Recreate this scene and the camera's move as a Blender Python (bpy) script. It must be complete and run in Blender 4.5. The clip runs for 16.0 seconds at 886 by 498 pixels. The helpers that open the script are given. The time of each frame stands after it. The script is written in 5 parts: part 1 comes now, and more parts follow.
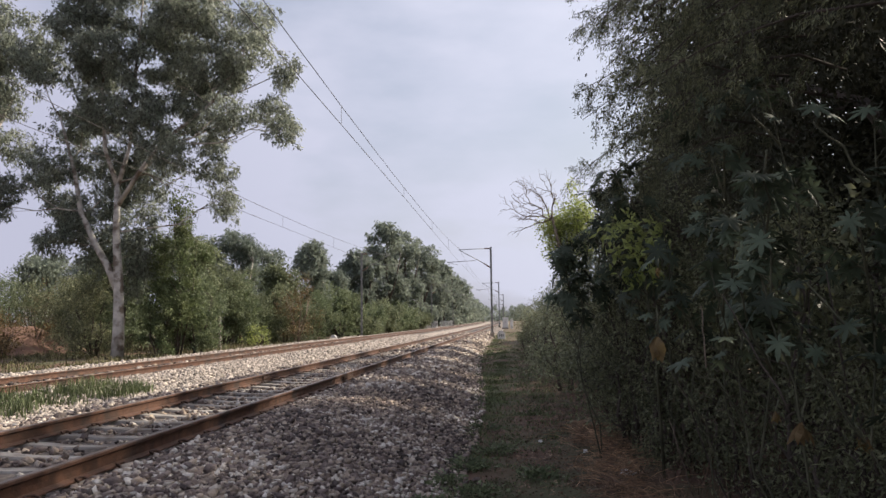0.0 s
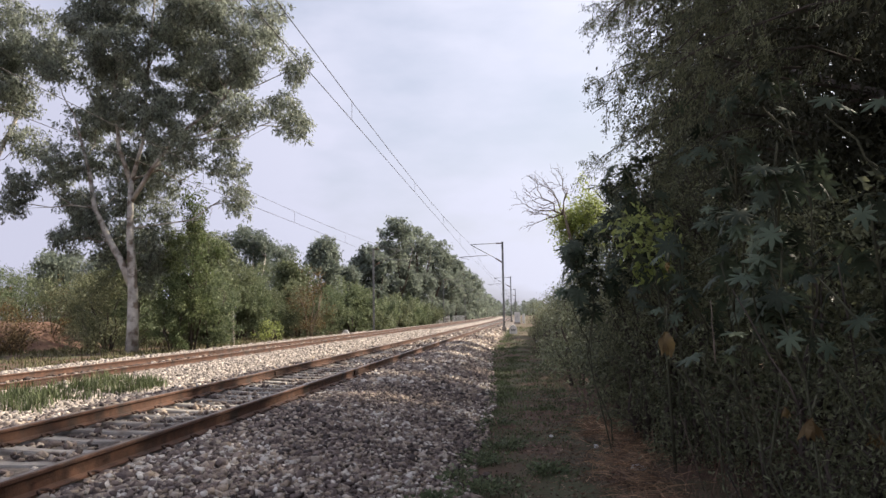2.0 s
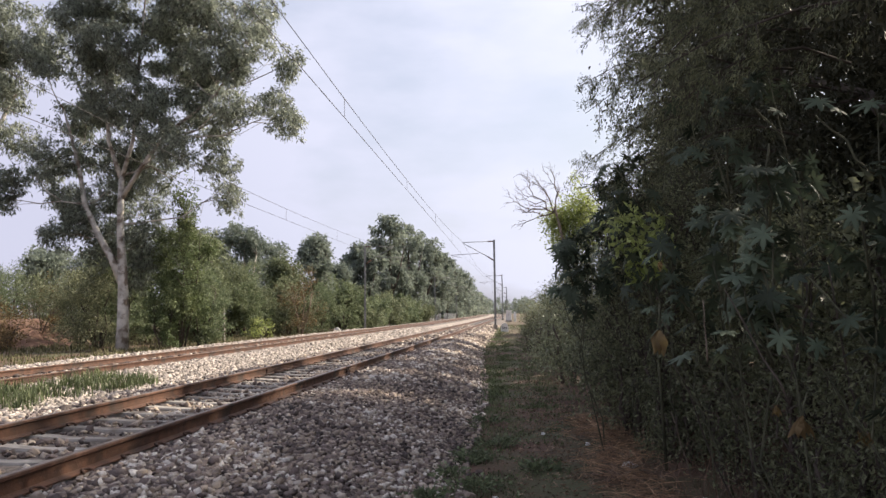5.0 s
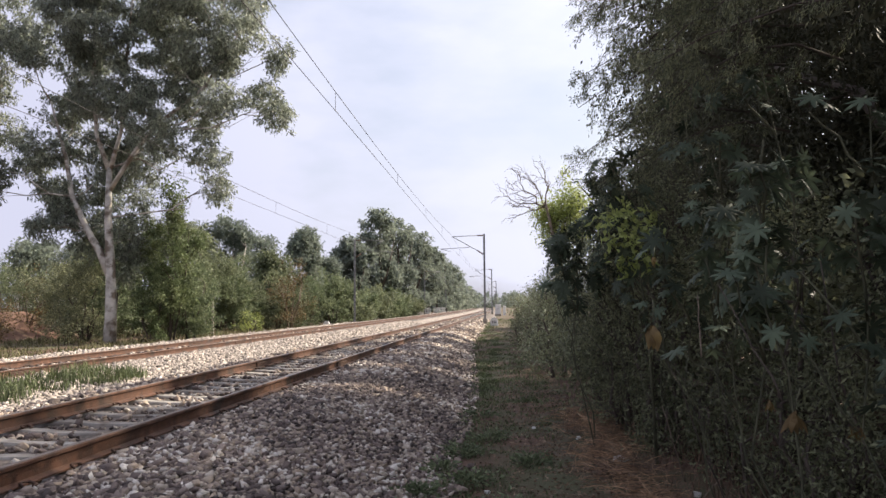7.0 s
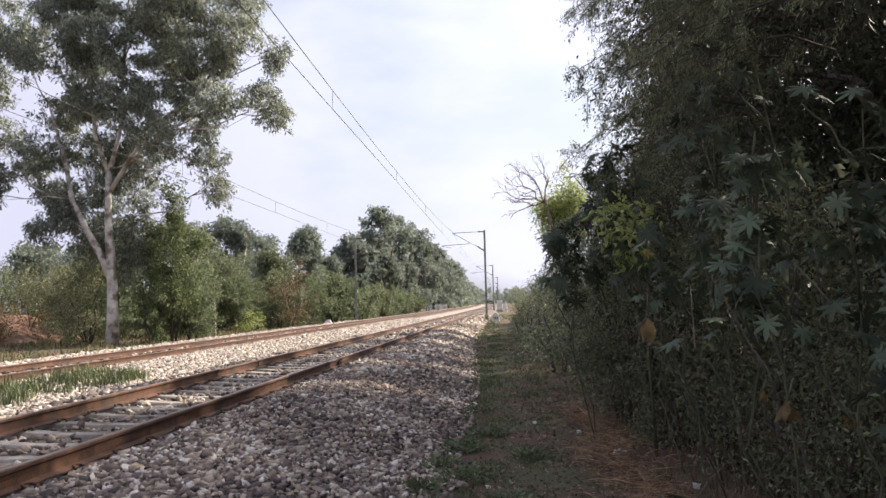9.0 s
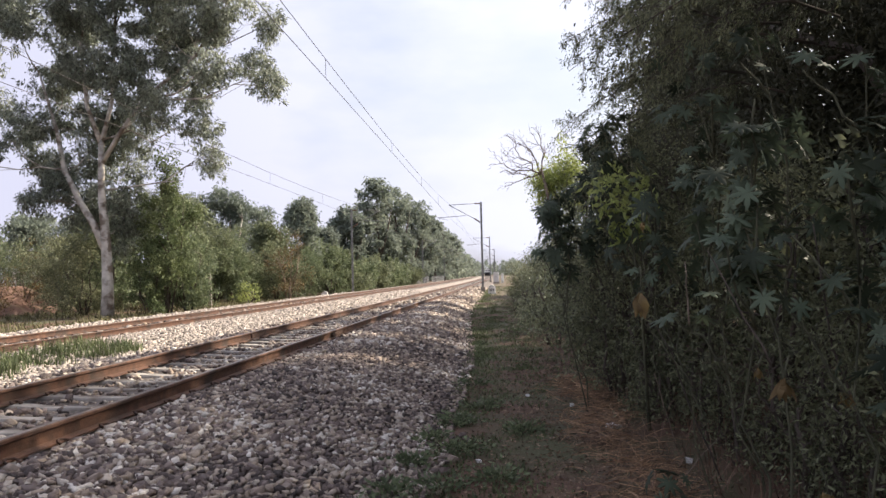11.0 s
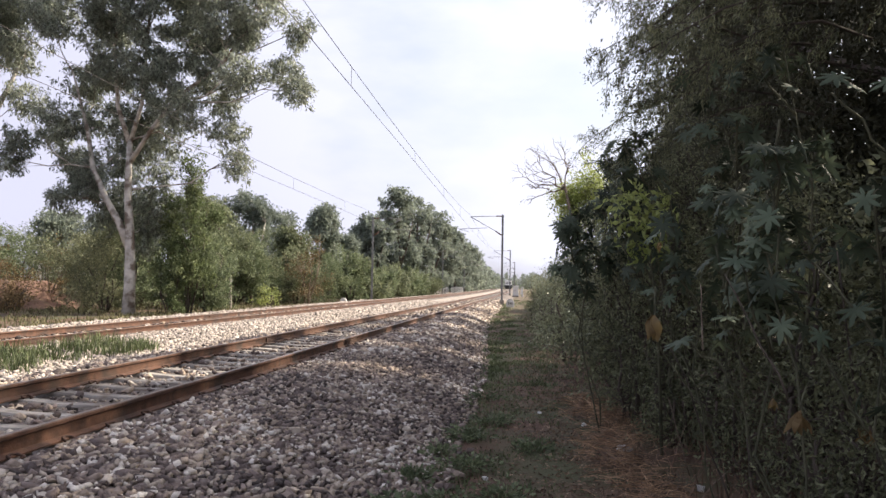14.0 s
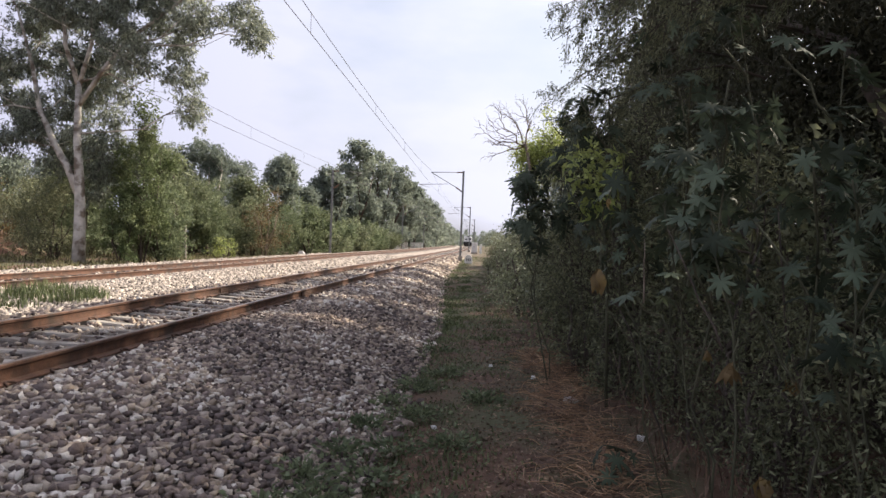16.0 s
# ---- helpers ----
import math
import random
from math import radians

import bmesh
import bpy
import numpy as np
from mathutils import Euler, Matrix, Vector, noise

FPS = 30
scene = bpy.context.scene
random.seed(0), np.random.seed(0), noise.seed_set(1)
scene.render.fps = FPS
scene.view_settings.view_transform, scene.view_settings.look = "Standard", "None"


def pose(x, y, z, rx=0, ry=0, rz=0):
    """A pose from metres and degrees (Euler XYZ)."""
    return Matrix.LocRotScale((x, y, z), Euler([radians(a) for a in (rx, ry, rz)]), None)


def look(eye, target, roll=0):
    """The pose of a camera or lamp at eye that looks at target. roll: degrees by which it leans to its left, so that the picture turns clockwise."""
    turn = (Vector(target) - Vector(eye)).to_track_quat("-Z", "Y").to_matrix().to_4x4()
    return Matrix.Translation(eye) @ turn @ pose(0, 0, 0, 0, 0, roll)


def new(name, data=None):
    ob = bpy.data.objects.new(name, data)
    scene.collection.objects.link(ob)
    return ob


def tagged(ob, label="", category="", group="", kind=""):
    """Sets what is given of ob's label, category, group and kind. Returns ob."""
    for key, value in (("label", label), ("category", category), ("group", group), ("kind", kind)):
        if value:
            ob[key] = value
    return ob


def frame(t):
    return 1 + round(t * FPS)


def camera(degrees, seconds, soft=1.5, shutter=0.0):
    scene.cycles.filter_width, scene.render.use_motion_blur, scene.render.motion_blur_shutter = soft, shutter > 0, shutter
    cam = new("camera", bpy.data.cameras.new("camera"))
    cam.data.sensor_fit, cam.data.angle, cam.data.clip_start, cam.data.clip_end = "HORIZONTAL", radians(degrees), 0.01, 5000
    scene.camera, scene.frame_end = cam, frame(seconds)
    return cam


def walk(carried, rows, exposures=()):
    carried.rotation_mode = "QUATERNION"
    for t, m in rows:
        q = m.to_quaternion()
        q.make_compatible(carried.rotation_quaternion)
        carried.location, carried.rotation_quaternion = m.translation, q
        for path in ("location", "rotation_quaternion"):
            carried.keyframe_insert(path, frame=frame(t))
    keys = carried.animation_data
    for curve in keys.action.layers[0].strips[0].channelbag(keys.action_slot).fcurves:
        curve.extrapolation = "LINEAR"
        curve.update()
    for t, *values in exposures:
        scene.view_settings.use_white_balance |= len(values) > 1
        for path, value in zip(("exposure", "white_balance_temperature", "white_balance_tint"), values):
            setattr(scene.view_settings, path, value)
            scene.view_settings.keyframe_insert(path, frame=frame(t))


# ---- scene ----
cam = camera(64.4, 16.0)
PATH = [
    (0, (-0.114, 0.401, 1.112), (-0.313, 2.381, 1.312), -0.7),
    (0.5, (-0.11, 0.393, 1.12), (-0.314, 2.374, 1.3), -0.5),
    (1, (-0.092, 0.503, 1.112), (-0.336, 2.479, 1.298), -0.4),
    (1.5, (-0.099, 0.429, 1.116), (-0.346, 2.405, 1.299), -0.3),
    (2, (-0.089, 0.41, 1.114), (-0.322, 2.388, 1.3), -0.8),
    (2.5, (-0.092, 0.369, 1.125), (-0.325, 2.346, 1.319), -0.7),
    (3, (-0.089, 0.36, 1.132), (-0.308, 2.34, 1.313), -1.1),
    (3.5, (-0.091, 0.381, 1.118), (-0.319, 2.359, 1.304), -0.9),
    (4, (-0.083, 0.391, 1.114), (-0.291, 2.372, 1.297), -0.9),
    (6.5, (-0.152, 0.379, 1.124), (-0.366, 2.36, 1.298), -0.3),
    (7, (-0.139, 0.394, 1.123), (-0.319, 2.38, 1.285), -0.5),
    (7.5, (-0.113, 0.444, 1.114), (-0.28, 2.43, 1.286), -1.0),
    (8, (-0.103, 0.4, 1.116), (-0.27, 2.387, 1.268), -1.1),
    (8.5, (-0.098, 0.391, 1.12), (-0.269, 2.378, 1.273), -1.3),
    (9, (-0.098, 0.377, 1.118), (-0.281, 2.363, 1.271), -1.4),
    (9.2, (-0.1, 0.385, 1.114), (-0.282, 2.371, 1.27), -1.3),
    (11.3, (-0.034, 0.537, 1.137), (-0.208, 2.528, 1.205), -1.3),
    (11.5, (-0.019, 0.546, 1.149), (-0.155, 2.54, 1.219), -1.5),
    (12, (0.02, 0.552, 1.143), (-0.151, 2.544, 1.168), 0.4),
    (12.5, (0.046, 0.561, 1.143), (-0.13, 2.553, 1.163), 0.3),
    (13, (0.025, 0.586, 1.147), (-0.17, 2.576, 1.205), 0.1),
    (13.5, (0.018, 0.611, 1.146), (-0.183, 2.597, 1.265), 0.8),
    (14, (0.002, 0.6, 1.14), (-0.234, 2.583, 1.244), 1.0),
    (14.5, (-0.016, 0.582, 1.141), (-0.299, 2.56, 1.234), 0.2),
    (15, (-0.002, 0.607, 1.117), (-0.19, 2.598, 1.15), 2.1),
    (15.5, (0.031, 0.615, 1.113), (-0.115, 2.609, 1.113), 2.3),
    (16, (0.06, 0.602, 1.112), (-0.06, 2.599, 1.094), 2.3),
]
walk(cam, [(t, look(eye, target, roll)) for t, eye, target, roll in PATH], exposures=[(0, 0.53, 6450, 10), (1, 0.72, 6500, 10), (2, 0.76, 6500, 10), (4, 0.82, 6500, 10), (7, 0.92, 6500, 10), (9, 1.04, 6500, 10), (11.5, 1.03, 6550, 10), (12.5, 0.95, 6550, 10), (14.5, 1.12, 6550, 10), (16, 0.97, 6550, 10)])

# ---- light ----
SUN_ELEV, SUN_AZ = 38.0, 56.0          # degrees; azimuth clockwise from +y
world = bpy.data.worlds.new("sky")
scene.world = world
world.use_nodes = True
wn, wl = world.node_tree.nodes, world.node_tree.links
wn.clear()
sky = wn.new("ShaderNodeTexSky")
sky.sky_type, sky.sun_disc = "NISHITA", False
sky.sun_elevation, sky.sun_rotation = radians(SUN_ELEV), radians(SUN_AZ)
sky.air_density, sky.dust_density, sky.ozone_density = 1.2, 4.0, 1.0
coord = wn.new("ShaderNodeTexCoord")
stretch = wn.new("ShaderNodeMapping")
stretch.inputs["Scale"].default_value = (1.0, 1.0, 2.6)
stretch.inputs["Location"].default_value = (0.35, 0.1, 0.2)
cloud = wn.new("ShaderNodeTexNoise")
cloud.inputs["Scale"].default_value, cloud.inputs["Detail"].default_value = 1.7, 6.0
cramp = wn.new("ShaderNodeValToRGB")
cramp.color_ramp.elements[0].position, cramp.color_ramp.elements[0].color = 0.38, (0.34, 0.34, 0.34, 1)
cramp.color_ramp.elements[1].position, cramp.color_ramp.elements[1].color = 0.55, (0.96, 0.96, 0.96, 1)
cmix = wn.new("ShaderNodeMix")
cmix.data_type = "RGBA"
toward = wn.new("ShaderNodeVectorMath")
toward.operation = "DOT_PRODUCT"
toward.inputs[1].default_value = (math.sin(radians(SUN_AZ)) * math.cos(radians(SUN_ELEV)), math.cos(radians(SUN_AZ)) * math.cos(radians(SUN_ELEV)), math.sin(radians(SUN_ELEV)))
haze = wn.new("ShaderNodeValToRGB")
haze.color_ramp.elements[0].position, haze.color_ramp.elements[0].color = 0.1, (0.55, 0.555, 0.70, 1)
haze.color_ramp.elements[1].position, haze.color_ramp.elements[1].color = 0.75, (0.77, 0.79, 0.935, 1)
glare = wn.new("ShaderNodeMix")
glare.data_type, glare.blend_type = "RGBA", "MULTIPLY"
glare.inputs[0].default_value = 1.0
glare.inputs[7].default_value = (8.6, 8.6, 8.6, 1)
wl.new(coord.outputs["Generated"], toward.inputs[0])
wl.new(toward.outputs["Value"], haze.inputs["Fac"])
wl.new(haze.outputs["Color"], glare.inputs[6])
wl.new(glare.outputs[2], cmix.inputs[7])
back = wn.new("ShaderNodeBackground")
back.inputs["Strength"].default_value = 0.082
wout = wn.new("ShaderNodeOutputWorld")
wl.new(coord.outputs["Generated"], stretch.inputs["Vector"])
wl.new(stretch.outputs["Vector"], cloud.inputs["Vector"])
wl.new(cloud.outputs["Fac"], cramp.inputs["Fac"])
wl.new(cramp.outputs["Color"], cmix.inputs[0])
wl.new(sky.outputs["Color"], cmix.inputs[6])
wl.new(cmix.outputs[2], back.inputs["Color"])
wl.new(back.outputs["Background"], wout.inputs["Surface"])

sun = new("sun", bpy.data.lights.new("sun", "SUN"))
sun.data.energy, sun.data.angle, sun.data.color = 5.0, radians(0.8), (1.0, 0.89, 0.74)
_d = Vector((math.sin(radians(SUN_AZ)) * math.cos(radians(SUN_ELEV)), math.cos(radians(SUN_AZ)) * math.cos(radians(SUN_ELEV)), math.sin(radians(SUN_ELEV))))
sun.matrix_world = look(tuple(_d * 60), (0, 0, 0))


# ---- materials ----
def material(name, dark, light, scale=8.0, rough=0.8, bump=0.3, bump_scale=None, fine=5.0, metal=0.0, spread=0.0, by="island", through_light=0.0, stain=None, stain_scale=1.0, stain_at=(0.5, 0.65), spec=0.5):
    """Colour between dark and light by noise at two scales; spread: brightness change from piece to piece; stain: a second colour in patches."""
    m = bpy.data.materials.new(name)
    m.use_nodes = True
    n, l = m.node_tree.nodes, m.node_tree.links
    b = n["Principled BSDF"]
    b.inputs["Roughness"].default_value, b.inputs["Metallic"].default_value = rough, metal
    b.inputs["Specular IOR Level"].default_value = spec
    geo, tc = n.new("ShaderNodeNewGeometry"), n.new("ShaderNodeTexCoord")
    nz = n.new("ShaderNodeTexNoise")
    nz.inputs["Scale"].default_value, nz.inputs["Detail"].default_value = scale, fine
    l.new(geo.outputs["Position"], nz.inputs["Vector"])
    ramp = n.new("ShaderNodeValToRGB")
    ramp.color_ramp.elements[0].position, ramp.color_ramp.elements[1].position = 0.32, 0.68
    ramp.color_ramp.elements[0].color, ramp.color_ramp.elements[1].color = (*dark, 1), (*light, 1)
    l.new(nz.outputs["Fac"], ramp.inputs["Fac"])
    colour = ramp.outputs["Color"]
    if spread:
        value = n.new("ShaderNodeMapRange")
        value.inputs["To Min"].default_value, value.inputs["To Max"].default_value = 1 - spread, 1 + spread
        if by == "island":
            l.new(geo.outputs["Random Per Island"], value.inputs["Value"])
        else:
            info = n.new("ShaderNodeObjectInfo")
            l.new(info.outputs["Random"], value.inputs["Value"])
        hsv = n.new("ShaderNodeHueSaturation")
        l.new(value.outputs["Result"], hsv.inputs["Value"])
        l.new(colour, hsv.inputs["Color"])
        colour = hsv.outputs["Color"]
    if stain:
        sz = n.new("ShaderNodeTexNoise")
        sz.inputs["Scale"].default_value, sz.inputs["Detail"].default_value = stain_scale, 6.0
        l.new(geo.outputs["Position"], sz.inputs["Vector"])
        sr = n.new("ShaderNodeMapRange")
        sr.inputs["From Min"].default_value, sr.inputs["From Max"].default_value = stain_at
        l.new(sz.outputs["Fac"], sr.inputs["Value"])
        mx = n.new("ShaderNodeMix")
        mx.data_type = "RGBA"
        l.new(sr.outputs["Result"], mx.inputs[0])
        l.new(colour, mx.inputs[6])
        mx.inputs[7].default_value = (*stain, 1)
        colour = mx.outputs[2]
    l.new(colour, b.inputs["Base Color"])
    if bump:
        bz = n.new("ShaderNodeTexNoise")
        bz.inputs["Scale"].default_value, bz.inputs["Detail"].default_value = bump_scale or scale * 6, 4.0
        l.new(geo.outputs["Position"], bz.inputs["Vector"])
        bp = n.new("ShaderNodeBump")
        bp.inputs["Strength"].default_value, bp.inputs["Distance"].default_value = bump, 0.02
        l.new(bz.outputs["Fac"], bp.inputs["Height"])
        l.new(bp.outputs["Normal"], b.inputs["Normal"])
    if through_light:
        tr = n.new("ShaderNodeBsdfTranslucent")
        l.new(colour, tr.inputs["Color"])
        ms = n.new("ShaderNodeMixShader")
        ms.inputs[0].default_value = through_light
        l.new(b.outputs["BSDF"], ms.inputs[1])
        l.new(tr.outputs["BSDF"], ms.inputs[2])
        l.new(ms.outputs["Shader"], n["Material Output"].inputs["Surface"])
    return m


M_EARTH = material("earth", (0.065, 0.034, 0.021), (0.14, 0.08, 0.05), 5, 0.95, 0.9, 28, stain=(0.075, 0.075, 0.035), stain_scale=0.9, stain_at=(0.43, 0.6))
M_BED = material("ballast_bed", (0.045, 0.036, 0.03), (0.20, 0.165, 0.14), 18, 0.9, 1.0, 24)
# Paler bed and stone for the sunlit strips: sunlight put into the colour.
M_BED_PALE = material("ballast_bed_pale", (0.16, 0.13, 0.11), (0.42, 0.365, 0.315), 14, 0.9, 1.0, 20)
M_STONE_LIT = material("lit_ballast_stone", (0.27, 0.23, 0.198), (0.45, 0.392, 0.338), 9, 0.85, 0.5, 60, spread=0.55)


def stone_material(name, by):
    """Broken stone: a tone of its own for each piece, from dark grey through mauve and tan to almost white."""
    m = material(name, (0.70, 0.69, 0.68), (1.0, 1.0, 1.0), 22, 0.85, 0.5, 70)
    n, l = m.node_tree.nodes, m.node_tree.links
    ramp = n.new("ShaderNodeValToRGB")
    stops = [(0.0, (0.06, 0.046, 0.041)), (0.26, (0.165, 0.125, 0.11)), (0.52, (0.275, 0.215, 0.186)), (0.74, (0.415, 0.33, 0.25)), (0.9, (0.56, 0.48, 0.39)), (1.0, (0.78, 0.72, 0.64))]
    for p, q in stops[1:-1]:
        ramp.color_ramp.elements.new(p)
    for e, (p, q) in zip(ramp.color_ramp.elements, stops):
        e.position, e.color = p, (*q, 1)
    src = n.new("ShaderNodeNewGeometry").outputs["Random Per Island"] if by == "island" else n.new("ShaderNodeObjectInfo").outputs["Random"]
    # Slow noise pales or darkens clusters of stones: sun dapples put into their tone.
    dapple = n.new("ShaderNodeTexNoise")
    dapple.inputs["Scale"].default_value, dapple.inputs["Detail"].default_value = 0.55, 3.0
    l.new(n.new("ShaderNodeNewGeometry").outputs["Position"], dapple.inputs["Vector"])
    shift = n.new("ShaderNodeMapRange")
    shift.inputs["From Min"].default_value, shift.inputs["From Max"].default_value = 0.35, 0.7
    shift.inputs["To Min"].default_value, shift.inputs["To Max"].default_value = -0.16, 0.26
    l.new(dapple.outputs["Fac"], shift.inputs["Value"])
    total = n.new("ShaderNodeMath")
    total.use_clamp = True
    l.new(src, total.inputs[0])
    l.new(shift.outputs["Result"], total.inputs[1])
    l.new(total.outputs["Value"], ramp.inputs["Fac"])
    b = n["Principled BSDF"]
    old = b.inputs["Base Color"].links[0].from_socket
    mx = n.new("ShaderNodeMix")
    mx.data_type, mx.blend_type = "RGBA", "MULTIPLY"
    mx.inputs[0].default_value = 1.0
    l.new(old, mx.inputs[6])
    l.new(ramp.outputs["Color"], mx.inputs[7])
    l.new(mx.outputs[2], b.inputs["Base Color"])
    return m


M_STONE = stone_material("ballast_stone_mixed", "island")
M_STONE_PART = stone_material("ballast_stone_each", "object")
M_RAIL = material("rail_steel", (0.075, 0.039, 0.026), (0.15, 0.075, 0.047), 9, 0.6, 0.3, 60, metal=0.25, stain=(0.055, 0.037, 0.029), stain_scale=2.5)
M_HEAD = material("rail_running_surface", (0.16, 0.12, 0.10), (0.27, 0.22, 0.19), 6, 0.42, 0.15, 80, metal=0.6)
M_CONCRETE = material("sleeper_concrete", (0.22, 0.20, 0.178), (0.38, 0.35, 0.31), 5, 0.9, 0.4, 45, spread=0.15, by="object", stain=(0.17, 0.135, 0.105), stain_scale=3.0)
M_CLIP = material("clip_steel", (0.05, 0.03, 0.022), (0.11, 0.06, 0.04), 20, 0.65, 0.3, metal=0.3)
M_MAST = material("mast_galvanised", (0.16, 0.165, 0.165), (0.25, 0.25, 0.25), 3, 0.55, 0.1, metal=0.4)
M_WIRE = material("wire_copper", (0.05, 0.045, 0.045), (0.08, 0.07, 0.065), 4, 0.5, 0.0, metal=0.5)
M_INSUL = material("insulator_glaze", (0.10, 0.05, 0.035), (0.16, 0.08, 0.05), 9, 0.25, 0.0)
M_WHITE = material("white_paint", (0.62, 0.61, 0.58), (0.80, 0.79, 0.76), 3, 0.7, 0.15, 30, stain=(0.45, 0.42, 0.37), stain_scale=2.0, stain_at=(0.55, 0.8))
M_BLACK = material("black_paint", (0.012, 0.012, 0.013), (0.03, 0.03, 0.03), 5, 0.5, 0.1)
M_BARK = material("eucalyptus_bark", (0.33, 0.30, 0.26), (0.62, 0.58, 0.52), 2.5, 0.9, 0.5, 14, stain=(0.17, 0.135, 0.105), stain_scale=1.6, stain_at=(0.5, 0.6))
M_BARK_DARK = material("brown_bark", (0.045, 0.036, 0.029), (0.115, 0.09, 0.072), 6, 0.95, 0.7, 25)
M_TWIG = material("dry_twig", (0.13, 0.10, 0.075), (0.28, 0.22, 0.17), 8, 0.9, 0.3, 40)
M_EUC = material("eucalyptus_leaf", (0.185, 0.208, 0.165), (0.31, 0.335, 0.265), 0.5, 0.38, 0.0, spread=0.55, through_light=0.52, spec=0.45)
M_GREEN = material("green_leaf", (0.118, 0.15, 0.08), (0.215, 0.25, 0.14), 0.5, 0.5, 0.0, spread=0.45, through_light=0.38, spec=0.3)
M_OLIVE = material("olive_leaf", (0.125, 0.145, 0.08), (0.215, 0.24, 0.14), 0.4, 0.5, 0.0, spread=0.45, through_light=0.36, spec=0.3)
M_DARKLEAF = material("dark_leaf", (0.125, 0.135, 0.078), (0.24, 0.25, 0.145), 0.9, 0.5, 0.0, spread=0.55, through_light=0.36, spec=0.3)
# Greyer, paler leaf for far trees: distance haze put into the colour.
M_FARLEAF = material("haze_paled_leaf", (0.165, 0.195, 0.16), (0.26, 0.295, 0.235), 0.15, 0.6, 0.0, spread=0.32, through_light=0.45, spec=0.25)
M_VINE = material("climber_leaf", (0.105, 0.138, 0.06), (0.205, 0.24, 0.115), 0.5, 0.5, 0.0, spread=0.5, through_light=0.36, spec=0.3)
M_LIME = material("lime_leaf", (0.25, 0.30, 0.08), (0.42, 0.47, 0.17), 0.8, 0.5, 0.0, spread=0.35, through_light=0.5)
M_RUSTLEAF = material("rust_leaf", (0.12, 0.08, 0.035), (0.21, 0.15, 0.08), 0.7, 0.7, 0.0, spread=0.4, through_light=0.25, spec=0.2)
M_CASTOR = material("castor_leaf", (0.05, 0.068, 0.044), (0.102, 0.128, 0.083), 5, 0.6, 0.15, 30, spread=0.5, by="object", through_light=0.2, spec=0.22)
M_SCRUB = material("scrub_leaf", (0.16, 0.18, 0.105), (0.285, 0.305, 0.19), 1.1, 0.4, 0.0, spread=0.5, through_light=0.34, spec=0.45)
# Darker, duller copy of the dark leaf: deep shade put into the colour.
M_DARKLEAF_SHADED = material("dark_leaf_shaded", (0.055, 0.056, 0.038), (0.102, 0.104, 0.07), 0.7, 0.65, 0.0, spread=0.4, through_light=0.1, spec=0.12)
M_YELLOW = material("yellow_leaf", (0.11, 0.07, 0.03), (0.24, 0.165, 0.055), 14, 0.6, 0.1, through_light=0.3)
M_STALK = material("green_stalk", (0.05, 0.052, 0.034), (0.115, 0.112, 0.07), 6, 0.8, 0.1, spec=0.2)
M_GRASS = material("grass_blade", (0.07, 0.09, 0.04), (0.145, 0.17, 0.08), 1.2, 0.6, 0.0, spread=0.45, through_light=0.3, spec=0.3)
M_DRYGRASS = material("dry_grass_blade", (0.085, 0.085, 0.042), (0.175, 0.16, 0.085), 0.6, 0.7, 0.0, spread=0.45, through_light=0.25, spec=0.2)
M_STRAW = material("straw", (0.085, 0.048, 0.034), (0.22, 0.135, 0.088), 3, 0.8, 0.0, spread=0.5)
M_HAY = material("golden_straw", (0.17, 0.095, 0.054), (0.42, 0.27, 0.155), 4, 0.7, 0.0, spread=0.7)
M_LITTER = material("leaf_litter", (0.10, 0.062, 0.04), (0.30, 0.215, 0.15), 5, 0.85, 0.0, spread=0.6)
M_REDEARTH = material("red_earth", (0.12, 0.062, 0.042), (0.2, 0.12, 0.085), 1.2, 0.95, 0.8, 10, stain=(0.11, 0.10, 0.05), stain_scale=0.5)


# ---- makers ----
def mesh_of(name, verts, faces, mats, smooth=False, index=None):
    me = bpy.data.meshes.new(name)
    me.from_pydata([tuple(v) for v in verts], [], faces)
    for m in mats if isinstance(mats, (list, tuple)) else [mats]:
        me.materials.append(m)
    if index is not None:
        me.polygons.foreach_set("material_index", index)
    if smooth:
        me.polygons.foreach_set("use_smooth", [True] * len(me.polygons))
    me.update()
    return me


def fast_mesh(name, verts, loops, count, mat):
    """A mesh of equal polygons of `count` corners from arrays."""
    me = bpy.data.meshes.new(name)
    verts, loops = np.asarray(verts, np.float32).reshape(-1, 3), np.asarray(loops, np.int32).ravel()
    polys = len(loops) // count
    me.vertices.add(len(verts))
    me.vertices.foreach_set("co", verts.ravel())
    me.loops.add(len(loops))
    me.loops.foreach_set("vertex_index", loops)
    me.polygons.add(polys)
    me.polygons.foreach_set("loop_start", np.arange(polys, dtype=np.int32) * count)
    me.polygons.foreach_set("loop_total", np.full(polys, count, np.int32))
    me.materials.append(mat)
    me.update(calc_edges=True)
    return me


def bm_mesh(name, bm, mats, smooth=False):
    me = bpy.data.meshes.new(name)
    bm.to_mesh(me)
    bm.free()
    for m in mats if isinstance(mats, (list, tuple)) else [mats]:
        me.materials.append(m)
    if smooth:
        me.polygons.foreach_set("use_smooth", [True] * len(me.polygons))
    return me


def part(name, data, parent, label="", m=None, kind=""):
    ob = new(name, data)
    ob.parent = parent
    if m is not None:
        ob.matrix_basis = m
    return tagged(ob, label=label, kind=kind)


def thing(name, m, label, category, group="", kind="", data=None):
    ob = new(name, data)
    ob.matrix_basis = m
    return tagged(ob, label, category, group, kind)


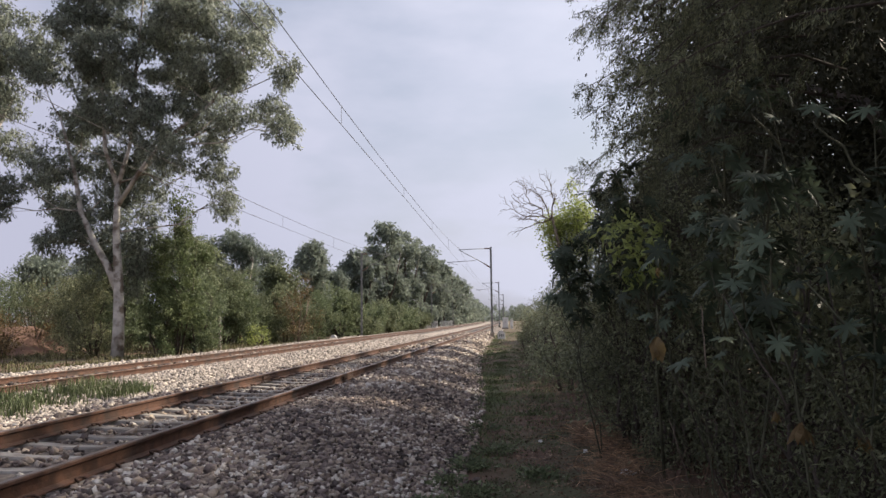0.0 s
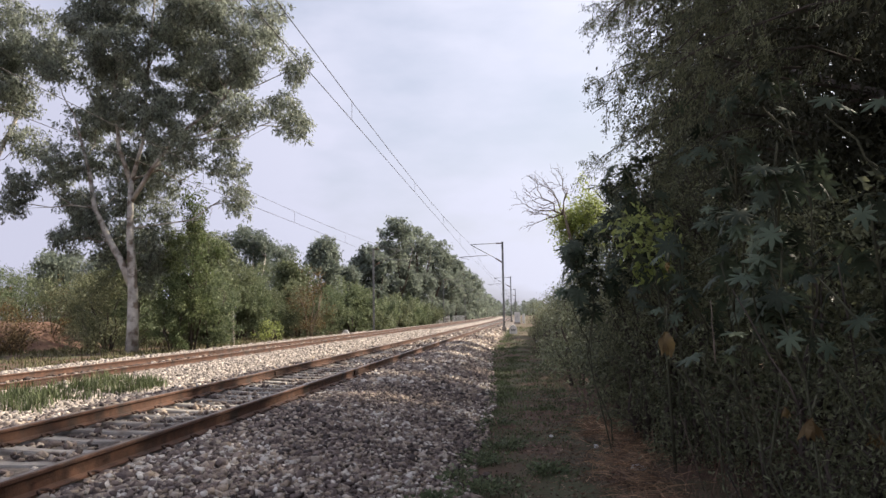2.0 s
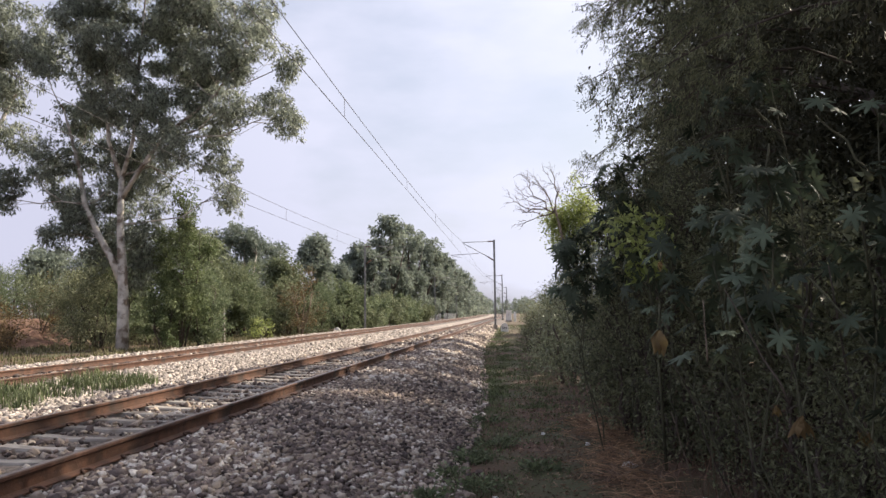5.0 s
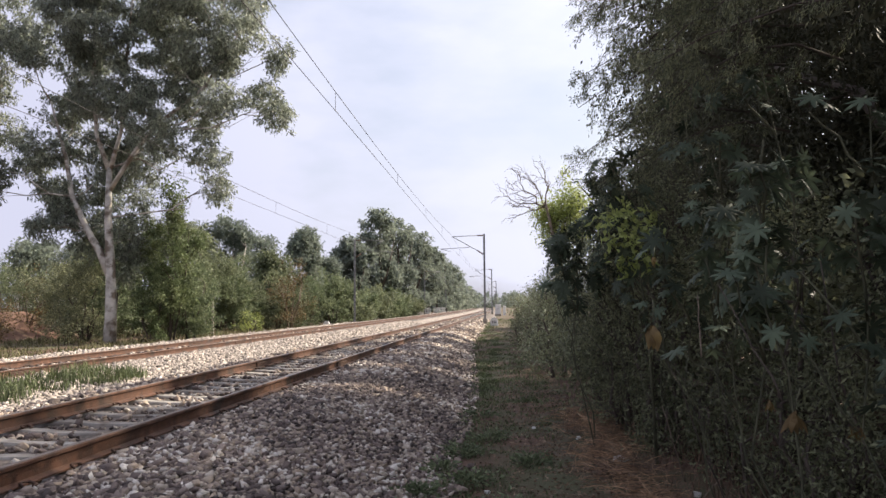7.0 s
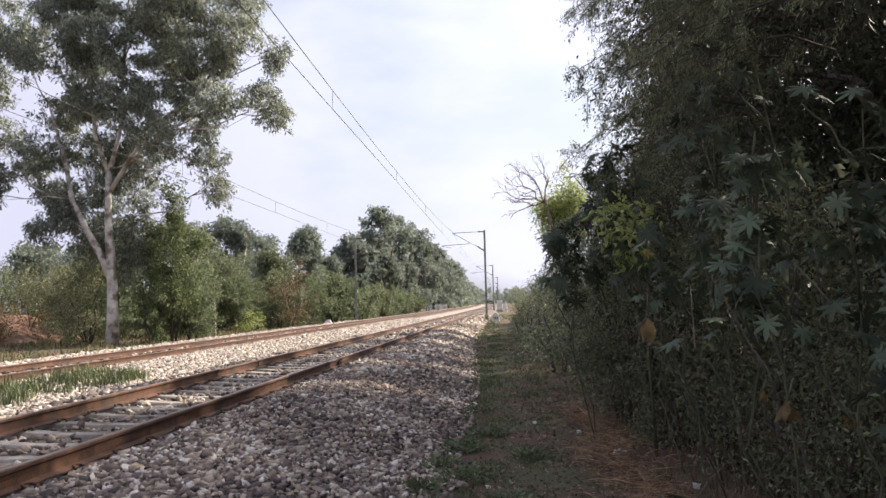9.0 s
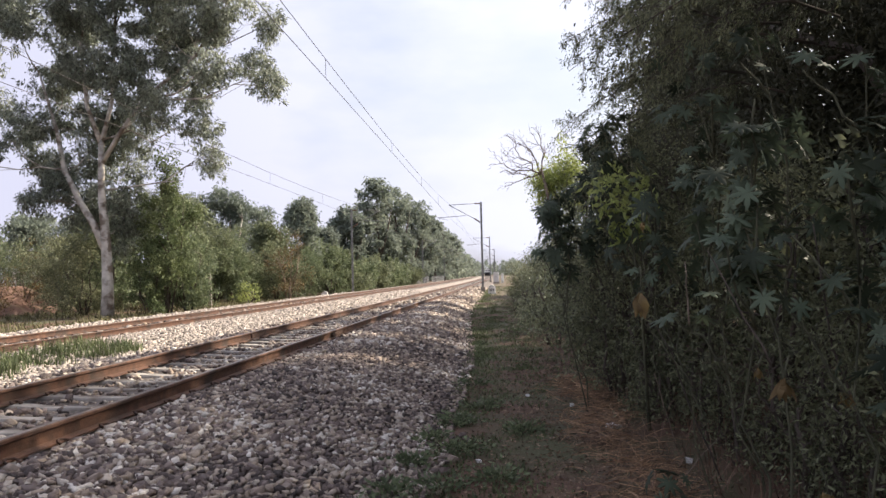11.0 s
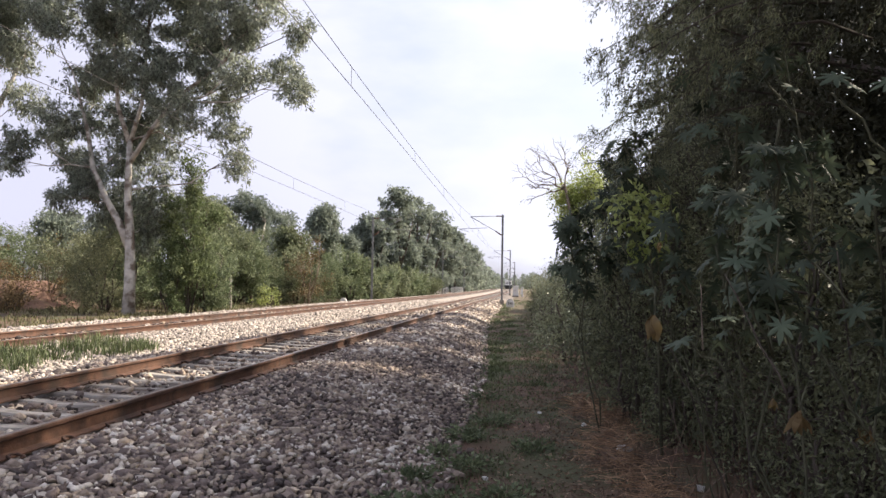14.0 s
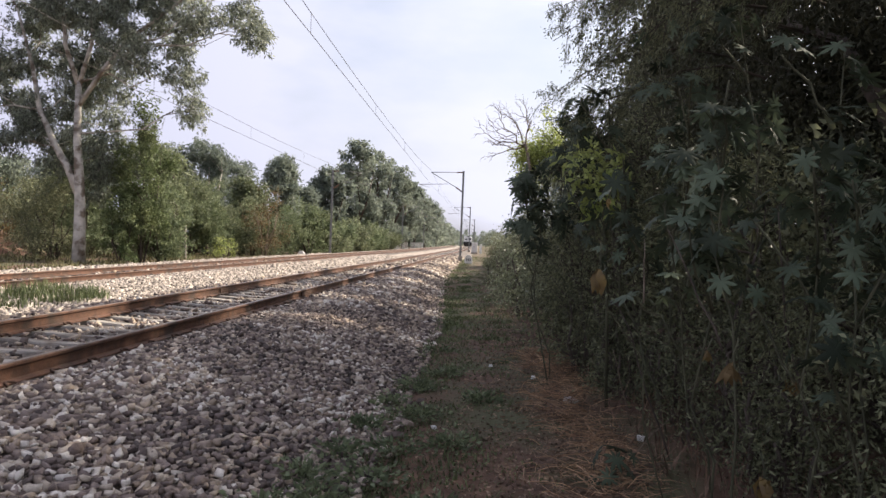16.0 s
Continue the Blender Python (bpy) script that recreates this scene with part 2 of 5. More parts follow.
def box_bm(sx, sy, sz, at=(0, 0, 0), bevel=0.0, bm=None):
    """A box with its base centre at `at`."""
    fresh = bmesh.new()
    bmesh.ops.create_cube(fresh, size=1)
    for v in fresh.verts:
        v.co = Vector((v.co.x * sx + at[0], v.co.y * sy + at[1], (v.co.z + 0.5) * sz + at[2]))
    if bevel:
        bmesh.ops.bevel(fresh, geom=fresh.edges[:], offset=bevel, segments=2, affect="EDGES", profile=0.5)
    if bm is None:
        return fresh
    tmp = bpy.data.meshes.new("tmp")
    fresh.to_mesh(tmp)
    fresh.free()
    bm.from_mesh(tmp)
    bpy.data.meshes.remove(tmp)
    return bm


def tube(points, radii, sides=8, verts=None, faces=None):
    """A tube through points, added to verts and faces."""
    verts, faces = ([], []) if verts is None else (verts, faces)
    pts = [Vector(p) for p in points]
    ref = Vector((0.31, 0.17, 0.93))
    for i, p in enumerate(pts):
        d = (pts[min(i + 1, len(pts) - 1)] - pts[max(i - 1, 0)]).normalized()
        a = d.cross(ref if abs(d.dot(ref)) < 0.95 else Vector((1, 0, 0))).normalized()
        b = d.cross(a)
        for k in range(sides):
            t = 2 * math.pi * k / sides
            verts.append(p + (a * math.cos(t) + b * math.sin(t)) * radii[i])
    base = len(verts) - sides * len(pts)
    for i in range(len(pts) - 1):
        for k in range(sides):
            q = (k + 1) % sides
            faces.append((base + i * sides + k, base + i * sides + q, base + (i + 1) * sides + q, base + (i + 1) * sides + k))
    faces.append(tuple(base + k for k in range(sides))[::-1])
    faces.append(tuple(base + (len(pts) - 1) * sides + k for k in range(sides)))
    return verts, faces


def wander(a, b, bends, wild, rng):
    """Points from a to b with sideways wander."""
    a, b = Vector(a), Vector(b)
    out = []
    for i in range(bends + 1):
        t = i / bends
        j = Vector(rng.normal(0, 1, 3)) * wild * (b - a).length * math.sin(math.pi * t)
        out.append(a.lerp(b, t) + j)
    return out


def leaves_mesh(name, centres, directions, length, width, mat, rng, droop=0.0, bend=0.25):
    """Leaves of four corners with a fold, one at each centre."""
    c = np.asarray(centres, float)
    n = len(c)
    d = np.asarray(directions, float)
    d[:, 2] -= droop
    d /= np.linalg.norm(d, axis=1)[:, None] + 1e-9
    s = np.cross(d, rng.normal(0, 1, (n, 3)))
    s /= np.linalg.norm(s, axis=1)[:, None] + 1e-9
    up = np.cross(s, d)
    L = length * rng.uniform(0.65, 1.35, (n, 1))
    W = width * rng.uniform(0.65, 1.35, (n, 1))
    v = np.stack([c, c + d * L * 0.45 + s * W * 0.5 + up * W * bend, c + d * L - up * L * 0.12, c + d * L * 0.45 - s * W * 0.5 + up * W * bend], 1)
    i = np.arange(n)[:, None] * 4
    loops = np.concatenate([i, i + 1, i + 2, i, i + 2, i + 3], 1)
    return fast_mesh(name, v, loops, 3, mat)


def in_clumps(clumps, per_volume, rng, shell=0.55, tuft=0.35, per_tuft=14, least=4):
    """Leaf centres in tufts inside ellipsoids (x, y, z, rx, ry, rz), denser towards their skins."""
    out, out_d = [], []
    for x, y, z, rx, ry, rz in clumps:
        tufts = max(least, int(per_volume * rx * ry * rz * 4.2 / per_tuft))
        u = rng.normal(0, 1, (tufts, 3))
        u /= np.linalg.norm(u, axis=1)[:, None]
        r = shell + (1.06 - shell) * rng.random((tufts, 1)) ** 0.7
        r *= 1 + 0.16 * np.sin(u[:, :1] * 5.1 + x) * np.cos(u[:, 2:] * 4.3 + z) + rng.normal(0, 0.06, (tufts, 1))
        t = np.array([x, y, z]) + u * r * np.array([rx, ry, rz])
        p = np.repeat(t, per_tuft, 0) + rng.normal(0, tuft, (tufts * per_tuft, 3))
        out.append(p)
        out_d.append(np.repeat(u, per_tuft, 0) * 0.5 + rng.normal(0, 0.6, p.shape))
    return np.concatenate(out), np.concatenate(out_d)


def tree(name, base, label, clumps, stems, leaf, bark, category="tree", group="", seed=1, per_volume=40, size=(0.2, 0.08), droop=0.3, tuft=0.35, per_tuft=14, limbs=3, shell=0.55, limb_r=0.05, split=False, sub=0, sub_size=(0.3, 0.5)):
    """A tree: an Empty at its base with trunk, limbs and crown. Stems: lists of (points, radii) from the base; clumps are relative to the base."""
    rng = np.random.default_rng(seed)
    root = thing(name, pose(*base), label, category, group)
    v, f = [], []
    joints = []
    for pts, radii in stems:
        tube(pts, radii, 9, v, f)
        joints += [Vector(p) for p in pts[1:]]
    part("trunk", mesh_of("trunk", v, f, bark, True), root)
    twigs_v, twigs_f = [], []
    for x, y, z, rx, ry, rz in clumps:
        c = Vector((x, y, z))
        below = [j for j in joints if j.z < z - 0.1] or joints
        start = min(below, key=lambda j: (j - c).length)
        reach = (c - start).length
        r = max(0.012, min(limb_r * 2, limb_r * 0.3 * reach ** 0.5 + 0.006))
        line = wander(start, c, 4, 0.06, rng)
        v, f = ([], []) if split else (twigs_v, twigs_f)
        tube(line, [r * (1 - 0.17 * i) for i in range(5)], 6 if split else 4, v, f)
        if split:
            part("limb", mesh_of("limb", v, f, bark, True), root)
        for _ in range(limbs):
            e = c + Vector(rng.normal(0, 1, 3).tolist()).normalized() * 0.8 * Vector((rx, ry, rz)).length / 1.73
            tw = wander(line[int(rng.integers(2, 5))], e, 3, 0.08, rng)
            tube(tw, [r * 0.4, r * 0.3, r * 0.2, r * 0.1], 3, twigs_v, twigs_f)
    part("brushwood", mesh_of("brushwood", twigs_v, twigs_f, bark, True), root, kind="stuff")
    if sub:
        fine = []
        for x, y, z, rx, ry, rz in clumps:
            for _ in range(sub):
                u = rng.normal(0, 1, 3)
                u = u / np.linalg.norm(u) * rng.uniform(0.35, 0.95)
                k = rng.uniform(*sub_size)
                fine.append((x + u[0] * rx, y + u[1] * ry, z + u[2] * rz, rx * k, ry * k, rz * k * 0.85))
        clumps = fine
    p, d = in_clumps(clumps, per_volume, rng, shell, tuft, per_tuft, 2 if sub > 9 else 4)
    part("crown", leaves_mesh("crown", p, d, size[0], size[1], leaf, rng, droop), root, kind="stuff")
    return root


def smooth(t):
    t = min(1.0, max(0.0, t))
    return t * t * (3 - 2 * t)


def bend(y):
    """Sideways shift of the line, which curves gently beyond 80 m."""
    return -max(0.0, y - 80.0) ** 2 / 17200.0


def bed_z(x):
    """Height of the ballast across the line, or None beside it."""
    line = [(-16.2, -0.78), (-15.2, -0.36), (-14.2, -0.33), (-13.5, -0.385), (-9.9, -0.385), (-8.6, -0.54), (-7.9, -0.50), (-6.6, -0.20), (-5.8, -0.17), (-5.65, -0.215), (-3.63, -0.215), (-3.48, -0.165), (-2.75, -0.20), (-1.9, -0.35), (-0.75, -0.64)]
    if not line[0][0] <= x <= line[-1][0]:
        return None
    for (xa, za), (xb, zb) in zip(line, line[1:]):
        if xa <= x <= xb:
            return za + (zb - za) * (x - xa) / (xb - xa)


def toe(x, y):
    """Draws the foot of the near shoulder in towards the rails beyond 13 m."""
    k = 0.85 * smooth((y - 12) / 20) + 0.07 * noise.noise((y * 0.9, 0, 2))
    return x if x < -2.75 else -2.75 + (x + 2.75) * (1 - k / 2.0)


def ground_z(x, y):
    z = -0.62
    if x < -14:
        z = -0.62 - 0.13 * smooth((-14 - x) / 2)
    if x > -1.5:
        z = -0.6 + 0.42 * smooth((y - 22) / 34) + 0.10 * smooth((x - 0.6) / 2.0)
    near = 1.0 if abs(y) < 60 else 0.4
    return z + near * 0.035 * noise.noise((x * 0.9, y * 0.9, 0)) + near * 0.012 * noise.noise((x * 4.1, y * 4.1, 3))


# ---- ground and track bed ----
def ground():
    xs = sorted(set([-2500, -900, -400, -200, -120, -80, -60, -45, -35, -28, -24, -20, -17, -15, -14] + [-13 + i for i in range(12)] + [round(-1.2 + 0.12 * i, 2) for i in range(36)] + [3.5, 4.5, 6, 9, 14, 25, 50, 120, 400, 900, 2500]))
    ys = sorted(set([-2500, -700, -200, -60, -25, -10, -5] + [-2 + 0.15 * i for i in range(150)] + [21 + i for i in range(60)] + [85 + 5 * i for i in range(20)] + [200, 240, 300, 400, 600, 900, 1500, 2500]))
    v = [(x, y, ground_z(x, y)) for y in ys for x in xs]
    w = len(xs)
    f = [(j * w + i, j * w + i + 1, (j + 1) * w + i + 1, (j + 1) * w + i) for j in range(len(ys) - 1) for i in range(w - 1)]
    thing("ground", pose(0, 0, 0), "brown trodden earth with thin green weeds beside the line", "ground", kind="structure", data=mesh_of("ground", v, f, M_EARTH, True))


ground()
STONE_BASES, STONE_FACES = [], []
_rng = np.random.default_rng(5)


def broken_stone(extra, rng):
    """Corners and triangles of one angular broken stone, about 2 across: a skewed block with some corners knocked off."""
    pts = np.array([(i, j, k) for i in (-1, 1) for j in (-1, 1) for k in (-1, 1)], float) + rng.uniform(-0.45, 0.45, (8, 3))
    for i in range(extra):                     # a cap on one or two sides
        cap = rng.uniform(-0.5, 0.5, 3)
        cap[int(rng.integers(0, 3))] = rng.choice([-1.25, 1.25])
        pts = np.concatenate([pts, cap[None]])
    pts *= np.array([0.86, rng.uniform(0.52, 0.78), rng.uniform(0.34, 0.56)])
    pts[:, 0] += 0.3 * pts[:, 1] * rng.normal()
    bm = bmesh.new()
    for q in pts:
        bm.verts.new(q)
    bmesh.ops.convex_hull(bm, input=bm.verts[:])
    for q in [v for v in bm.verts if not v.link_faces]:
        bm.verts.remove(q)
    bmesh.ops.triangulate(bm, faces=bm.faces[:])
    bm.verts.index_update()
    out = np.array([v.co[:] for v in bm.verts]), np.array([[v.index for v in f.verts] for f in bm.faces], np.int32)
    bm.free()
    return out


for _k in range(20):                          # ten finer stones for the near shoulder, ten coarse ones for farther off
    _p, _q = broken_stone(2 if _k < 10 else 0, _rng)
    STONE_BASES.append(_p)
    STONE_FACES.append(_q)


def turn_matrices(n, rng, tilt=0.6):
    a, b, c = rng.uniform(0, 6.283, n), rng.normal(0, tilt, n), rng.normal(0, tilt, n)
    ca, sa, cb, sb, cc, sc = np.cos(a), np.sin(a), np.cos(b), np.sin(b), np.cos(c), np.sin(c)
    o, z = np.ones(n), np.zeros(n)
    rz = np.stack([ca, -sa, z, sa, ca, z, z, z, o], 1).reshape(n, 3, 3)
    rx = np.stack([o, z, z, z, cb, -sb, z, sb, cb], 1).reshape(n, 3, 3)
    ry = np.stack([cc, z, sc, z, o, z, -sc, z, cc], 1).reshape(n, 3, 3)
    return rz @ rx @ ry


def stones(name, x0, x1, y0, y1, per_m2, size, parent, seed, lift=0.0, mat=None, laid=False, fine=False):
    rng = np.random.default_rng(seed)
    if laid:                                   # a top layer, stone beside stone
        step = per_m2 ** -0.5
        gx, gy = np.meshgrid(np.arange(x0, x1, step), np.arange(y0, y1, step))
        x = gx.ravel() + rng.uniform(-0.42, 0.42, gx.size) * step + (np.arange(len(gx))[:, None] % 2 * 0.5 * step + 0 * gx).ravel()
        y = gy.ravel() + rng.uniform(-0.42, 0.42, gx.size) * step
        n = len(x)
    else:
        n = int((x1 - x0) * (y1 - y0) * per_m2)
        x, y = rng.uniform(x0, x1, n), rng.uniform(y0, y1, n)
    keep = np.ones(n, bool)
    for c in (-4.64, -12.0):                   # no stones on the sleepers and rails
        on = np.abs(x - c) < 0.99
        along = np.abs((y + 0.3) % 0.6 - 0.3) < 0.16
        rail = np.abs(np.abs(x - c) - 0.872) < 0.10
        keep &= ~(on & (along | rail))
    x, y = x[keep], y[keep]
    n = len(x)
    z = np.array([bed_z(a) if bed_z(a) is not None else -0.6 for a in x]) + rng.normal(0.0, 0.011 if laid else 0.018, n) + lift
    s = size * rng.lognormal(0, 0.24 if laid else 0.33, n)
    turn = turn_matrices(n, rng, 0.42)
    kind = rng.integers(0, 10, n) + (0 if fine else 10)
    x = np.array([toe(p, q) for p, q in zip(x, y)])
    at = np.stack([x, y, z], 1)
    vs, ls, o = [], [], 0
    for k in range(20):
        pick = kind == k
        if not pick.any():
            continue
        base = STONE_BASES[k][None] * s[pick][:, None, None]
        v = np.einsum("nij,nkj->nki", turn[pick], base) + at[pick][:, None, :]
        m = len(STONE_BASES[k])
        ls.append((STONE_FACES[k][None] + (np.arange(len(v)) * m)[:, None, None] + o).ravel())
        vs.append(v.reshape(-1, 3))
        o += m * len(v)
    return part(name, fast_mesh(name, np.concatenate(vs), np.concatenate(ls), 3, mat or M_STONE), parent, kind="stuff")


def ballast():
    xs = [-16.2, -15.7, -15.2, -14.2, -13.5, -12, -11, -9.9, -9.2, -8.6, -7.9, -7.2, -6.6, -5.8, -5.65, -5.0, -4.6, -3.63, -3.48, -3.1, -2.75, -2.3, -1.9, -1.3, -0.75]
    ys = [-30, -10] + [-4 + 0.5 * i for i in range(130)] + [62 + 4 * i for i in range(40)] + [230, 260, 300, 350, 400, 500, 650, 900]
    v = [(toe(x, y) + bend(y), y, bed_z(x) - 0.02 + (0.015 if -2.8 > x else 0.03) * noise.noise((x * 2, y * 2, 0))) for y in ys for x in xs]
    w = len(xs)
    f = [(j * w + i, j * w + i + 1, (j + 1) * w + i + 1, (j + 1) * w + i) for j in range(len(ys) - 1) for i in range(w - 1)]
    bed = thing("ballast_bed", pose(0, 0, 0), "grey crushed-stone ballast heaped under two railway lines", "ballast", kind="structure", data=mesh_of("ballast_bed", v, f, [M_BED, M_BED_PALE], True, [1 if i % (w - 1) < 4 or 6 < i % (w - 1) < 12 else 0 for i in range(len(f))]))
    stones("near_shoulder_stones", -3.62, -0.72, 2.4, 14, 540, 0.0275, bed, 11, 0.014, laid=True, fine=True)
    stones("under_stones", -3.62, -0.72, 2.4, 9, 120, 0.03, bed, 10, -0.02)
    stones("loose_stones", -3.62, -0.75, 14, 38, 180, 0.044, bed, 12, 0.01, laid=True)
    stones("shoulder_stones", -3.4, -0.8, 38, 75, 60, 0.058, bed, 13)
    stones("crib_stones", -6.3, -3.4, 2.6, 30, 190, 0.028, bed, 14, -0.012)
    stones("middle_stones", -10.9, -8.0, 4, 30, 170, 0.04, bed, 15, 0.008, M_STONE_LIT, True)
    stones("inner_stones", -8.0, -6.0, 4, 30, 155, 0.04, bed, 18, 0.008, laid=True)
    stones("middle_far_stones", -10.9, -6.0, 30, 72, 52, 0.055, bed, 16, 0, M_STONE_LIT, True)
    stones("outer_stones", -15.9, -13.2, 8, 66, 46, 0.054, bed, 17, 0, M_STONE_LIT, True)
    stones("far_crib_stones", -13.2, -11.0, 8, 50, 34, 0.05, bed, 19)
    stones("crib_far_stones", -6.0, -3.4, 30, 72, 46, 0.05, bed, 20, 0.0)
    rng = np.random.default_rng(3)
    kinds = [mesh_of("stone", b, [tuple(int(i) for i in t) for t in q], M_STONE_PART) for b, q in zip(STONE_BASES[:10], STONE_FACES[:10])]
    for i in range(290):
        x, y = rng.uniform(-2.9, -0.5), rng.uniform(3.6, 8.5)
        s = 0.029 * rng.lognormal(0, 0.3)
        z = bed_z(x) if x < -0.76 else ground_z(x, y)
        ob = part("stone", kinds[i % 10], bed, m=pose(x, y, z + 0.022, *rng.uniform(-35, 35, 2), rng.uniform(0, 360)) @ Matrix.Diagonal((s, s, s, 1)))


ballast()


# ---- tracks ----
def rail_mesh(y0, y1, name="rail"):
    """Flat-bottomed rail, top at z = 0."""
    half = [(0.0, 0.0), (0.026, -0.001), (0.0335, -0.010), (0.0335, -0.034), (0.012, -0.048), (0.008, -0.09), (0.011, -0.138), (0.068, -0.158), (0.068, -0.172)]
    prof = half + [(-x, z) for x, z in half[:0:-1]]
    n = len(prof)
    ys = [y0 + (80 - y0) * i / 8 for i in range(9)] + [80 + (y1 - 80) * i / 32 for i in range(1, 33)]
    v = [(x + bend(y), y, z) for y in ys for x, z in prof]
    f, idx = [], []
    for j in range(40):
        for i in range(n):
            k = (i + 1) % n
            f.append((j * n + i, (j + 1) * n + i, (j + 1) * n + k, j * n + k))
            idx.append(1 if i in (0, n - 1) else 0)
    f += [tuple(range(n)), tuple(range(40 * n, 41 * n))[::-1]]
    idx += [0, 0]
    return mesh_of(name, v, f, [M_RAIL, M_HEAD], index=idx)


def sleeper_mesh():
    """Pre-stressed concrete sleeper 2.75 m long, waisted in its middle; top at z = 0."""
    st = [(-1.375, 0.125, 0.0), (-0.75, 0.13, 0.0), (-0.3, 0.115, -0.03), (0.3, 0.115, -0.03), (0.75, 0.13, 0.0), (1.375, 0.125, 0.0)]
    v, f = [], []
    for x, h, top in st:
        v += [(x, -h, -0.21), (x, -h + 0.03, top - 0.02), (x, -h + 0.045, top), (x, h - 0.045, top), (x, h - 0.03, top - 0.02), (x, h, -0.21)]
    for i in range(5):
        for k in range(6):
            q = (k + 1) % 6
            f.append((i * 6 + k, i * 6 + q, (i + 1) * 6 + q, (i + 1) * 6 + k))
    f += [(5, 4, 3, 2, 1, 0), tuple(range(30, 36))]
    return mesh_of("sleeper", v, f, M_CONCRETE)


def clip_mesh():
    v, f = tube([(0.02, -0.05, 0.01), (0.0, -0.055, 0.03), (-0.03, -0.02, 0.032), (-0.035, 0.02, 0.032), (0.0, 0.05, 0.03), (0.055, 0.05, 0.012), (0.06, 0.0, 0.012)], [0.011] * 7, 6)
    return mesh_of("clip", v, f, M_CLIP, True)


SLEEPER, CLIP = sleeper_mesh(), clip_mesh()


def track(name, cx, z, y0, y1, clips_to, label):
    line = thing(name, pose(cx, 0, z), label, "railway track", "railway lines", kind="structure")
    for side in (-0.872, 0.872):
        r = part("rail", rail_mesh(-20, 900), line, m=pose(side, 0, 0))
        for jy in (15.6, 28.6, 41.6):
            for s in (-1, 1):
                bm = box_bm(0.022, 0.9, 0.085, (side + s * 0.022, jy, -0.135), 0.006)
                part("fishplate", bm_mesh("fishplate", bm, M_CLIP), line)
    y = y0
    while y < y1:
        sl = part("sleeper", SLEEPER, line, m=pose(0, y, -0.18, 0, 0, 0.6 * math.sin(y * 7.7)))
        if y < clips_to:
            for side in (-0.872, 0.872):
                for s in (-1, 1):
                    part("clip", CLIP, sl, m=pose(side + s * 0.075, 0, 0, 0, 0, 0 if s > 0 else 180))
        y = round(y + 0.6, 3)
    verts, faces = [], []
    base = [v.co.copy() for v in SLEEPER.vertices]
    poly = [tuple(p.vertices) for p in SLEEPER.polygons]
    while y < 330:
        o = len(verts)
        verts += [(c.x + bend(y), c.y + y, c.z - 0.18) for c in base]
        faces += [tuple(i + o for i in p) for p in poly]
        y += 0.6
    part("distant_sleepers", mesh_of("distant_sleepers", verts, faces, M_CONCRETE), line, kind="stuff")


track("track_1", -4.64, 0.0, -1.2, 72, 30, "rusty broad-gauge rails clipped to grey concrete sleepers in ballast")
track("track_2", -12.0, -0.2, 4.2, 72, 20, "rusty broad-gauge rails on concrete sleepers beyond a weedy strip")


# ---- overhead line ----
def lattice_tube(a, b, r, name, mat, parent, label=""):
    v, f = tube([a, b], [r, r], 8)
    return part(name, mesh_of(name, v, f, mat, True), parent, label)


def mast(base, height, side, label, near=True):
    """A mast with bracket; side: -1 when the bracket reaches to -x."""
    root = thing("overhead_mast", pose(*base), label, "mast", "overhead line masts")
    bm = bmesh.new()                                       # broad-flange post
    w, d, t = 0.16, 0.20, 0.014
    box_bm(w, t, height, (0, -d / 2, 0), 0, bm)
    box_bm(w, t, height, (0, d / 2, 0), 0, bm)
    box_bm(t, d - t - 0.004, height, (0, 0, 0), 0, bm)
    part("post", bm_mesh("post", bm, M_MAST), root)
    part("footing", bm_mesh("footing", box_bm(0.36, 0.36, 0.62, (0, 0, -0.6), 0.03), M_CONCRETE), root, "grey concrete footing")
    top, low = height - 0.12, height - 1.75
    s = side
    stay = lattice_tube((s * 0.55, 0, top), (s * 2.75, 0, top - 0.06), 0.028, "stay_tube", M_MAST, root)
    lattice_tube((s * 0.08, 0, top), (s * 0.55, 0, top), 0.055, "insulator", M_INSUL, stay, "brown glazed insulator")
    brace = lattice_tube((s * 0.6, 0, low + 0.35), (s * 2.75, 0, top - 0.06), 0.032, "bracket_tube", M_MAST, root)
    lattice_tube((s * 0.08, 0, low), (s * 0.6, 0, low + 0.35), 0.06, "insulator", M_INSUL, brace, "brown glazed insulator")
    lattice_tube((s * 1.3, 0, low + 0.62), (s * 3.75, 0, low + 0.50), 0.026, "register_arm", M_MAST, root)
    lattice_tube((s * 3.75, 0, low + 0.50), (s * 2.85, 0, low + 0.28), 0.02, "steady_arm", M_MAST, root)
    return root


MAST_Y = [60.6, 118, 177, 236, 295]
for _i, _y in enumerate(MAST_Y):
    mast((-2.05 - (0.55 if _i == 1 else 0.3 if _i else 0) + bend(_y), _y, 0.02), 7.25, -1, "grey steel overhead-line mast with bracket arm beside the track")
for _i, _y in enumerate((66, 127, 176, 236)):
    mast((-14.5 - (0.4 if _i else 0) + bend(_y), _y, -0.35), 7.9, 1, "grey steel overhead-line mast with bracket arm before the trees")


